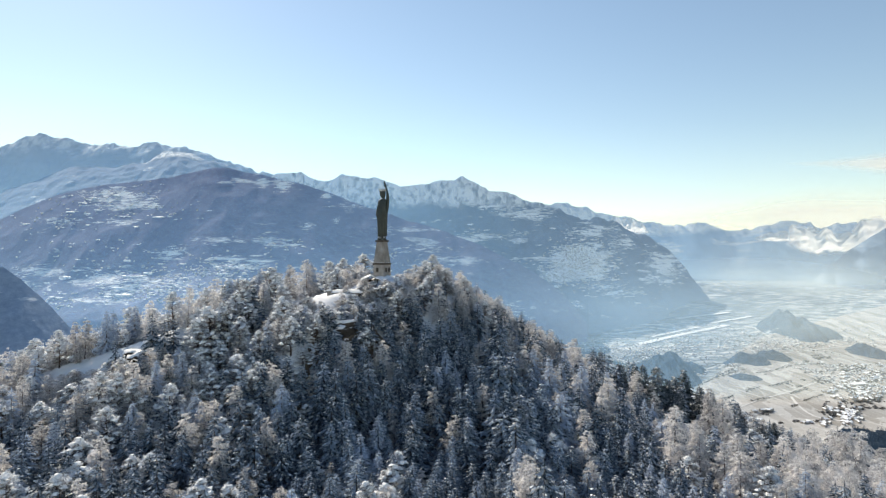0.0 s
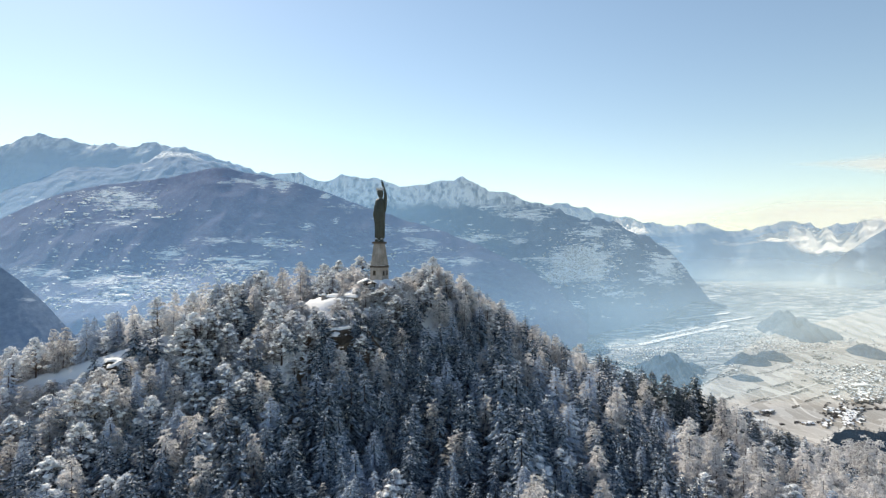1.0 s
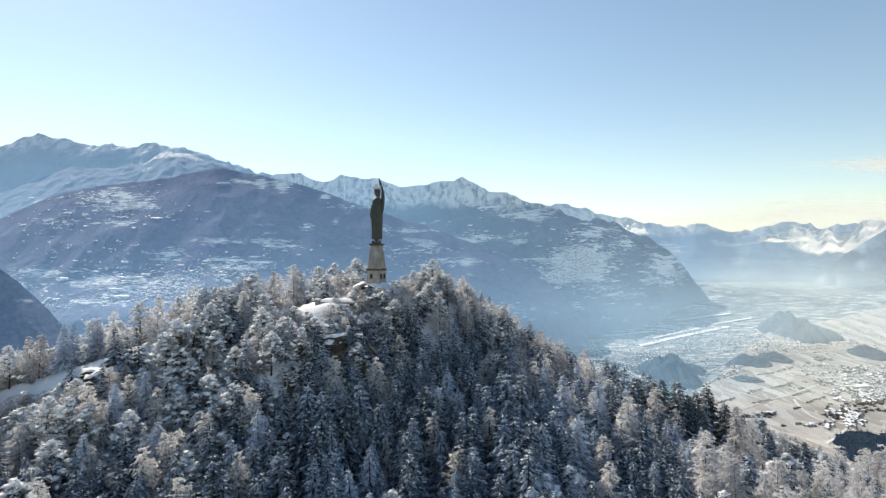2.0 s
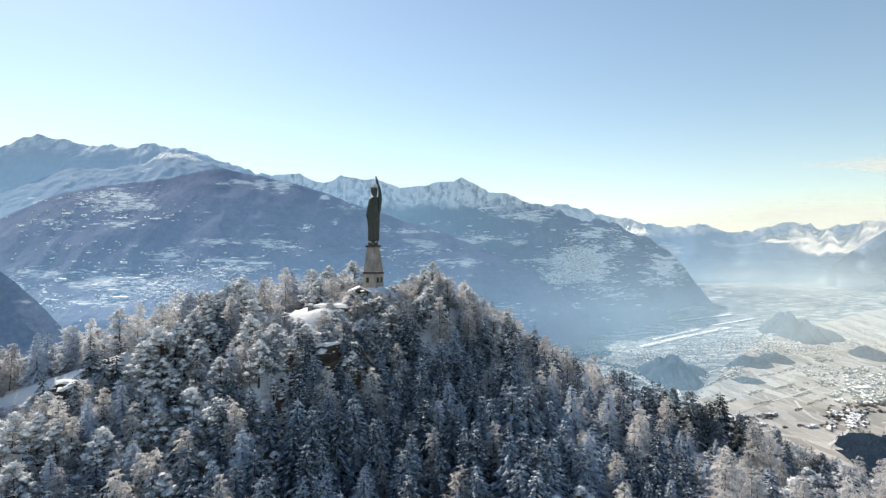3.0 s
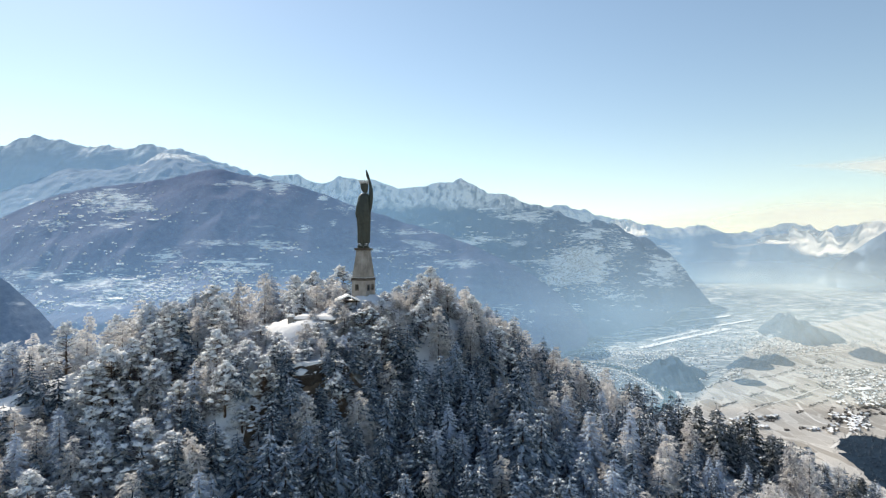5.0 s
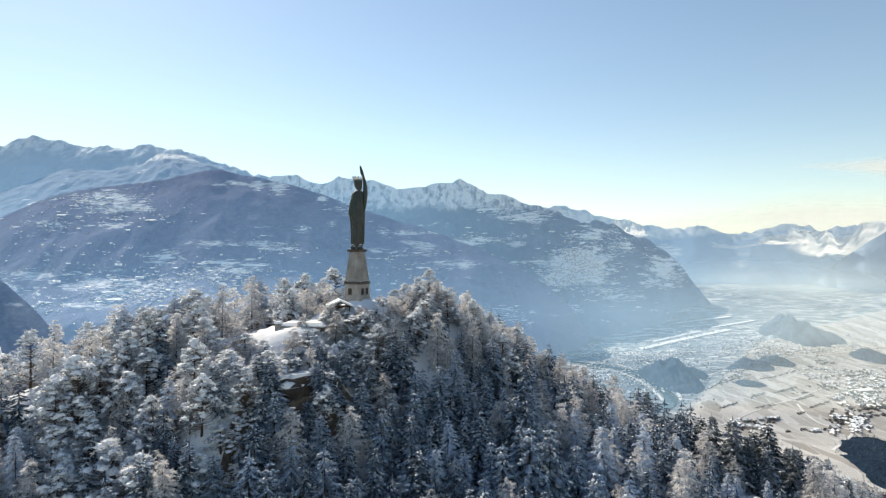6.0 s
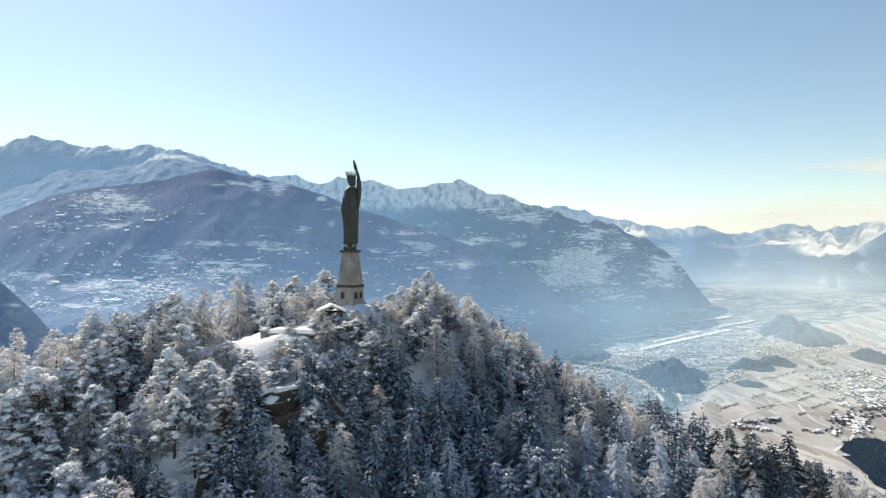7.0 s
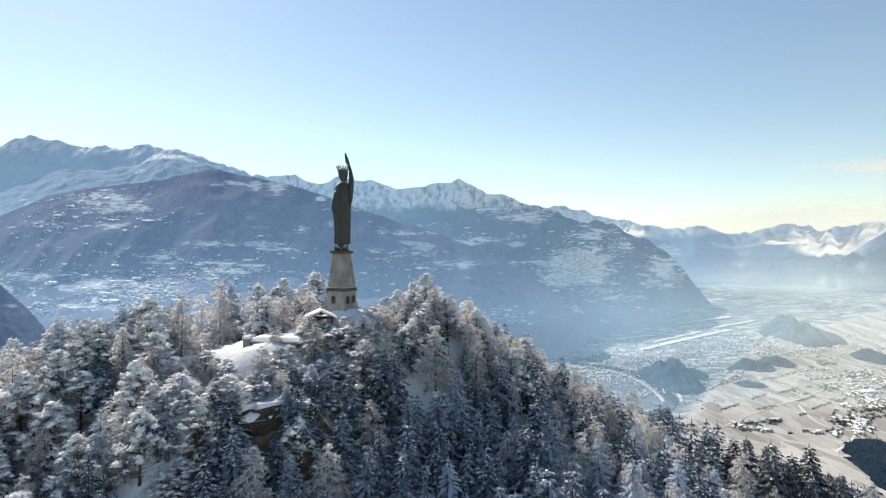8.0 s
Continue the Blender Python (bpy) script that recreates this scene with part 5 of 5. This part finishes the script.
def villages():
    rng = random.Random(31)
    near = scatter(0.692, 0.283, 0.022, 0.010, 110, rng) + scatter(0.515, 0.289, 0.018, 0.004, 44, rng) + scatter(0.705, 0.237, 0.018, 0.014, 100, rng) + scatter(0.555, 0.280, 0.008, 0.003, 16, rng)
    for x, y, z in near:
        house(x, y, z, rng.choice((17, 107)) + rng.uniform(-12, 12), rng.choice((0, 0, 1, 1, 2)))
    far = scatter(0.71, 0.215, 0.035, 0.012, 260, rng) + scatter(0.56, 0.165, 0.06, 0.010, 420, rng) + scatter(0.46, 0.150, 0.05, 0.012, 360, rng)
    far += scatter(0.36, 0.185, 0.05, 0.014, 380, rng) + scatter(0.29, 0.205, 0.05, 0.014, 260, rng) + scatter(0.33, 0.225, 0.03, 0.010, 120, rng) + scatter(0.64, 0.20, 0.03, 0.006, 60, rng) + scatter(0.70, 0.155, 0.05, 0.01, 120, rng) + scatter(0.30, 0.165, 0.05, 0.01, 90, rng) + scatter(0.47, 0.215, 0.02, 0.012, 40, rng)
    settlement(far, "scattered snow-roofed houses of the valley town", 0.7, 0.6, walls=SNOWY_WALLS)
    settlement(scatter(0.735, 0.262, 0.014, 0.012, 80, rng) + scatter(0.745, 0.215, 0.016, 0.010, 60, rng), "snow-roofed houses of a village among bare trees")
    # a long pale hall among the houses
    x, y, z = on_valley(0.715, 0.236)
    hall = tagged(new("hall"), "long pale industrial hall with a flat snowy roof", "building")
    hall.matrix_basis = pose(x, y, z, 0, 0, 12)
    part("wall", box(bmesh.new(), -32, -14, -4, 32, 14, 9), WALLS, hall)
    part("roof", box(bmesh.new(), -33, -15, 9, 33, 15, 10.2), SNOW, hall)


def on_mountain(m, u, drop):
    X, Y, Z = m
    col = int(np.argmin(np.abs(X[0] / Y[0] - u)))
    s = (EYE - Z[:, col]) / Y[:, col]
    rows = np.where((s[:-1] >= drop) & (s[1:] < drop))[0]
    if not len(rows):
        return None
    i = int(rows[0])
    t = (s[i] - drop) / (s[i] - s[i + 1])
    return tuple(float(a[i, col] * (1 - t) + a[i + 1, col] * t) for a in (X, Y, Z))


def terraces(m, clusters, rng):
    """Snowy meadows and shelves round the villages, gentler than the slope that they lie on."""
    V, FF = [], []
    for u, d, su, sd, n in clusters:
        for _ in range(n // 2):
            cu, cd = u + rng.gauss(0, su * 1.2), d + rng.gauss(0, sd * 1.3)
            c = on_mountain(m, cu, cd)
            if not c:
                continue
            wu, ph = 0.0026 * math.exp(rng.gauss(0, 0.75)), rng.uniform(0, 9)
            wd = wu * rng.uniform(0.12, 0.40) + 0.0006
            ring = []
            for j in range(14):
                a = j * math.tau / 14
                k = 0.6 + 0.4 * math.sin(3 * a + ph) * math.sin(2 * a + 2 * ph) + rng.uniform(-0.2, 0.2)
                p = on_mountain(m, cu + wu * k * math.cos(a), cd - wd * k * math.sin(a))
                if p:
                    ring.append((p[0], p[1], 0.7 * c[2] + 0.3 * p[2] + 1.5))
            if len(ring) > 8:
                b = len(V)
                V += ring + [(x, y, z - 14) for x, y, z in ring]
                q = len(ring)
                FF.append(tuple(range(b, b + q)))
                FF += [(b + j, b + (j + 1) % q, b + q + (j + 1) % q, b + q + j) for j in range(q)]
    tagged(new("meadow", mesh_of("meadow", V, FF, [SNOW])), "small snow-covered meadows and terraces on the mountainside", "meadow", kind="stuff")


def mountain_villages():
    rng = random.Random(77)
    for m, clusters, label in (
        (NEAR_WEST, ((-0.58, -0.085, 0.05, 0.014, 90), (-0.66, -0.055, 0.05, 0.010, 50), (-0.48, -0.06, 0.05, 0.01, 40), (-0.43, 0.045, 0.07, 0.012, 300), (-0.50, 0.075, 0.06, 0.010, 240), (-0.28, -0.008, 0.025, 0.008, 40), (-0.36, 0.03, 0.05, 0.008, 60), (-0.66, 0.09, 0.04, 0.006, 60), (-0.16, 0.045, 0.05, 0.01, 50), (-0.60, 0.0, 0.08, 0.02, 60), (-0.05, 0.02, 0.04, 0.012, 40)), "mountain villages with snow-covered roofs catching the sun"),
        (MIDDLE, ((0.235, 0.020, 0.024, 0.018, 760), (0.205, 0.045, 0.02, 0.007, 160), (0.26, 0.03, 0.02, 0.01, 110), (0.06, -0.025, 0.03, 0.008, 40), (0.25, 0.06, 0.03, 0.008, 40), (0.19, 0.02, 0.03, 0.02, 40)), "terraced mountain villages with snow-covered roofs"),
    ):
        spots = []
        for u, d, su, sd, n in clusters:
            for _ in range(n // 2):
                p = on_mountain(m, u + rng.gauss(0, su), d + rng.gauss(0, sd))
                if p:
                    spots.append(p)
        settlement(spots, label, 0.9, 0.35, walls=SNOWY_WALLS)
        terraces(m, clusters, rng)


villages()
mountain_villages()


def thickets():
    """Bare frosted copses and hedges between the fields, a few metres tall."""
    rng = random.Random(5)
    V, FF = [], []
    spots = scatter(0.36, 0.20, 0.07, 0.022, 420, rng) + scatter(0.50, 0.155, 0.08, 0.02, 300, rng)
    for u, d, n in ((0.515, 0.291, 60), (0.555, 0.281, 26), (0.692, 0.285, 170), (0.705, 0.24, 150), (0.66, 0.228, 60), (0.60, 0.232, 20), (0.70, 0.205, 120), (0.64, 0.19, 60), (0.735, 0.262, 170), (0.74, 0.22, 170), (0.70, 0.27, 90)):
        spots += scatter(u, d, 0.014, 0.005, n, rng)
    # hedges along the edges of the fields: from bearing and drop to bearing and drop
    for u0, d0, u1, d1, n in ((0.565, 0.236, 0.60, 0.228, 26), (0.598, 0.250, 0.628, 0.240, 22), (0.578, 0.302, 0.585, 0.300, 7), (0.604, 0.297, 0.620, 0.298, 12), (0.640, 0.298, 0.660, 0.296, 14), (0.47, 0.262, 0.50, 0.253, 16), (0.52, 0.246, 0.545, 0.238, 14),
                             (0.44, 0.236, 0.52, 0.196, 46), (0.62, 0.262, 0.655, 0.252, 16), (0.54, 0.215, 0.60, 0.202, 24), (0.62, 0.215, 0.68, 0.208, 26), (0.47, 0.222, 0.50, 0.212, 18), (0.655, 0.275, 0.662, 0.262, 9), (0.53, 0.262, 0.56, 0.256, 10), (0.60, 0.272, 0.612, 0.268, 7)):
        for j in range(n):
            t = (j + rng.random()) / n
            spots.append(on_valley(u0 + (u1 - u0) * t + rng.gauss(0, 0.0012), d0 + (d1 - d0) * t + rng.gauss(0, 0.0008)))
    for x, y, z in spots:
        r, h = rng.uniform(2, 6), rng.uniform(3, 7)
        for _ in range(16):
            a, t = rng.uniform(0, math.tau), rng.uniform(0.1, 1)
            p = np.array([x + r * math.cos(a) * rng.random(), y + r * math.sin(a) * rng.random(), z + h * t * 0.7])
            k = len(V)
            q = [p + np.array([rng.gauss(0, 1.3), rng.gauss(0, 1.3), rng.gauss(0, 1.0)]) for _ in range(4)]
            V += q
            FF += [(k, k + 1, k + 2), (k + 1, k + 2, k + 3)]
    tagged(new("copse", mesh_of("copse", V, FF, [THICKET])), "bare frosted copses and hedges between the fields", "bushes", kind="stuff")


thickets()


# ---- clouds over the far end of the valley ----
def veil_material():
    """Thin high cloud: a veil that lets most of the sky through."""
    k = Mat("thin_cloud", 1.0, 0.0)
    n = k.noise(0.0012, 6.0, 0.6, stretch=(0.35, 1, 2.2))
    uv = k.n.new("ShaderNodeAttribute")
    uv.attribute_name = "thickness"
    a = k.math("MULTIPLY", uv.outputs["Fac"], k.ramp(n, (0.30, 0.5), (0.66, 0.95)))
    tr, df = k.n.new("ShaderNodeBsdfTransparent"), k.n.new("ShaderNodeBsdfTranslucent")
    df.inputs[0].default_value = (0.60, 0.60, 0.60, 1)
    mx = k.n.new("ShaderNodeMixShader")
    k.l.new(a, mx.inputs[0])
    k.l.new(tr.outputs[0], mx.inputs[1])
    k.l.new(df.outputs[0], mx.inputs[2])
    k.l.new(mx.outputs[0], k.n["Material Output"].inputs[0])
    return k.m


VEIL = veil_material()


def billow_material():
    """Bright cloud lit through from behind, ragged at its rim."""
    k = Mat("billowing_cloud", 1.0, 0.0)
    n = k.noise(0.012, 7.0, 0.6)
    at = k.n.new("ShaderNodeAttribute")
    at.attribute_name = "thickness"
    a = k.ramp(k.math("MULTIPLY", at.outputs["Fac"], k.math("ADD", n, 0.5)), (0.25, 0.0), (0.6, 1.0))
    tr = k.n.new("ShaderNodeBsdfTransparent")
    k.colour((0.86, 0.86, 0.86))
    k.thin((0.80, 0.79, 0.77), 0.7)
    body = k.n["Material Output"].inputs[0].links[0].from_socket
    mx = k.n.new("ShaderNodeMixShader")
    k.l.new(a, mx.inputs[0])
    k.l.new(tr.outputs[0], mx.inputs[1])
    k.l.new(body, mx.inputs[2])
    k.l.new(mx.outputs[0], k.n["Material Output"].inputs[0])
    return k.m


BILLOW = billow_material()


def cloud_bank(u0, u1, low, high, depth, seed, label):
    """A heap of cloud with rounded tops and a soft, flat foot."""
    rng = random.Random(seed)
    A, B = np.meshgrid(np.linspace(0, 1, 160), np.linspace(0, 1, 40))
    top = np.full(A.shape, 0.25)
    for _ in range(22):
        c, r = rng.random(), rng.uniform(0.03, 0.12)
        hump = np.sqrt(np.clip(1 - ((A - c) / r) ** 2, 0, 1))
        top = np.maximum(top, (0.2 + 0.8 * math.sin(math.pi * min(1, 0.15 + c * 0.75))) * rng.uniform(0.5, 1.0) * (0.45 + 0.55 * hump) * (hump > 0))
    soft = np.hanning(13) / np.hanning(13).sum()
    top = np.tile(np.convolve(np.pad(top[0], 6, mode='edge'), soft, 'valid'), (A.shape[0], 1))
    top = top + 0.12 * (fbm(A * 30, B * 0, 1.0, 3, seed) - 0.5)
    bulge = np.sin(np.pi * np.clip(B * 0.9 + 0.1, 0, 1)) * 60 + 40 * (fbm(A * 22, B * 6, 1.0, 4, seed + 2) - 0.5)
    Y = depth - bulge
    X = (u0 + (u1 - u0) * A) * depth
    Z = EYE + (low + (high - low) * B * top) * depth
    ob = tagged(sheet("cloud", X, Y, Z, BILLOW), label, "cloud", kind="structure")
    thick = np.clip((1 - B) * 5, 0, 1) * np.clip(B * 2.5, 0, 1) * np.clip(A * 4, 0, 1) * np.clip((1 - A) * 4, 0, 1)
    ob.data.attributes.new("thickness", "FLOAT", "POINT").data.foreach_set("value", thick.astype(np.float32).ravel())


cloud_bank(0.52, 0.70, 0.010, 0.045, 4720, 4, "thin bank of white cloud along the far mountains")
cloud_bank(0.56, 0.92, -0.018, 0.082, 4570, 9, "bright white cloud bank clinging to the far mountains")
cloud_bank(0.26, 0.36, 0.022, 0.062, 4780, 6, "small white cloud along the mountain crest")


def veil(u0, u1, rise0, rise1, tilt, label):
    depth = 4985
    A, B = np.meshgrid(np.linspace(0, 1, 60), np.linspace(-1, 1, 24))
    half = (rise1 - rise0) / 2 * np.clip(A * 2.5, 0.02, 1) * (0.85 + 0.3 * fbm(A * 6, B * 0, 1.0, 3, 9))
    X = (u0 + (u1 - u0) * A) * depth
    Z = EYE + ((rise0 + rise1) / 2 + tilt * A + B * half) * depth
    ob = tagged(sheet("cloud", X, np.full(X.shape, depth) + 0 * X, Z, VEIL), label, "cloud", kind="structure")
    at = ob.data.attributes.new("thickness", "FLOAT", "POINT")
    at.data.foreach_set("value", (np.clip(A * 3, 0, 1) * np.clip((1 - np.abs(B)) * 1.3, 0, 1) ** 1.5).astype(np.float32).ravel())


veil(0.30, 1.15, -0.01, 0.105, 0.014, "thin veil of pale cloud above the far mountains")
veil(0.58, 1.1, 0.122, 0.172, 0.0, "wisp of thin high cloud")


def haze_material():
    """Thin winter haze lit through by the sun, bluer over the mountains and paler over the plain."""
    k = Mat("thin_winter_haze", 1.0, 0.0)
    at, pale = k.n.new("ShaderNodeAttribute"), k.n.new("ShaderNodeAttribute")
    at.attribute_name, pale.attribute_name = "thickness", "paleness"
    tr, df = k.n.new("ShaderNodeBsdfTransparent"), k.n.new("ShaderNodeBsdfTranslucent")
    # the haze's blue and pale tints are put into the sheet's colour
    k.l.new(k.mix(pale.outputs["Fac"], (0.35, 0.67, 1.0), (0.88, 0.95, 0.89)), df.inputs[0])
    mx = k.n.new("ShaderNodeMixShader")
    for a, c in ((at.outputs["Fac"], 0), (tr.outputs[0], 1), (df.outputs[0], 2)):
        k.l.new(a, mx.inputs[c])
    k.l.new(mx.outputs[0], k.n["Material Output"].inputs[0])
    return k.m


HAZE = haze_material()


def haze(path, levels, ends, pale, label):
    """A tinted sheet added for a layer of haze, standing on the valley floor along path (bearing, distance); levels
    gives its density by rise, ends where it thins out aside.
    """
    u, v = np.linspace(path[0][0], path[-1][0], 120), np.linspace(0, 1, 60)
    D = np.convolve(np.pad(np.interp(u, [p[0] for p in path], [p[1] for p in path]), 4, mode="edge"), np.full(9, 1 / 9), "valid")
    U, V = np.meshgrid(u, v)
    Y = np.tile(D, (60, 1))
    X = U * Y
    floor = (valley_z(X, Y) - 2 - EYE) / Y
    rise = floor + V * (levels[-1][0] - floor)
    ob = tagged(sheet("mist", X, Y, EYE + rise * Y, HAZE), label, "mist", kind="structure")
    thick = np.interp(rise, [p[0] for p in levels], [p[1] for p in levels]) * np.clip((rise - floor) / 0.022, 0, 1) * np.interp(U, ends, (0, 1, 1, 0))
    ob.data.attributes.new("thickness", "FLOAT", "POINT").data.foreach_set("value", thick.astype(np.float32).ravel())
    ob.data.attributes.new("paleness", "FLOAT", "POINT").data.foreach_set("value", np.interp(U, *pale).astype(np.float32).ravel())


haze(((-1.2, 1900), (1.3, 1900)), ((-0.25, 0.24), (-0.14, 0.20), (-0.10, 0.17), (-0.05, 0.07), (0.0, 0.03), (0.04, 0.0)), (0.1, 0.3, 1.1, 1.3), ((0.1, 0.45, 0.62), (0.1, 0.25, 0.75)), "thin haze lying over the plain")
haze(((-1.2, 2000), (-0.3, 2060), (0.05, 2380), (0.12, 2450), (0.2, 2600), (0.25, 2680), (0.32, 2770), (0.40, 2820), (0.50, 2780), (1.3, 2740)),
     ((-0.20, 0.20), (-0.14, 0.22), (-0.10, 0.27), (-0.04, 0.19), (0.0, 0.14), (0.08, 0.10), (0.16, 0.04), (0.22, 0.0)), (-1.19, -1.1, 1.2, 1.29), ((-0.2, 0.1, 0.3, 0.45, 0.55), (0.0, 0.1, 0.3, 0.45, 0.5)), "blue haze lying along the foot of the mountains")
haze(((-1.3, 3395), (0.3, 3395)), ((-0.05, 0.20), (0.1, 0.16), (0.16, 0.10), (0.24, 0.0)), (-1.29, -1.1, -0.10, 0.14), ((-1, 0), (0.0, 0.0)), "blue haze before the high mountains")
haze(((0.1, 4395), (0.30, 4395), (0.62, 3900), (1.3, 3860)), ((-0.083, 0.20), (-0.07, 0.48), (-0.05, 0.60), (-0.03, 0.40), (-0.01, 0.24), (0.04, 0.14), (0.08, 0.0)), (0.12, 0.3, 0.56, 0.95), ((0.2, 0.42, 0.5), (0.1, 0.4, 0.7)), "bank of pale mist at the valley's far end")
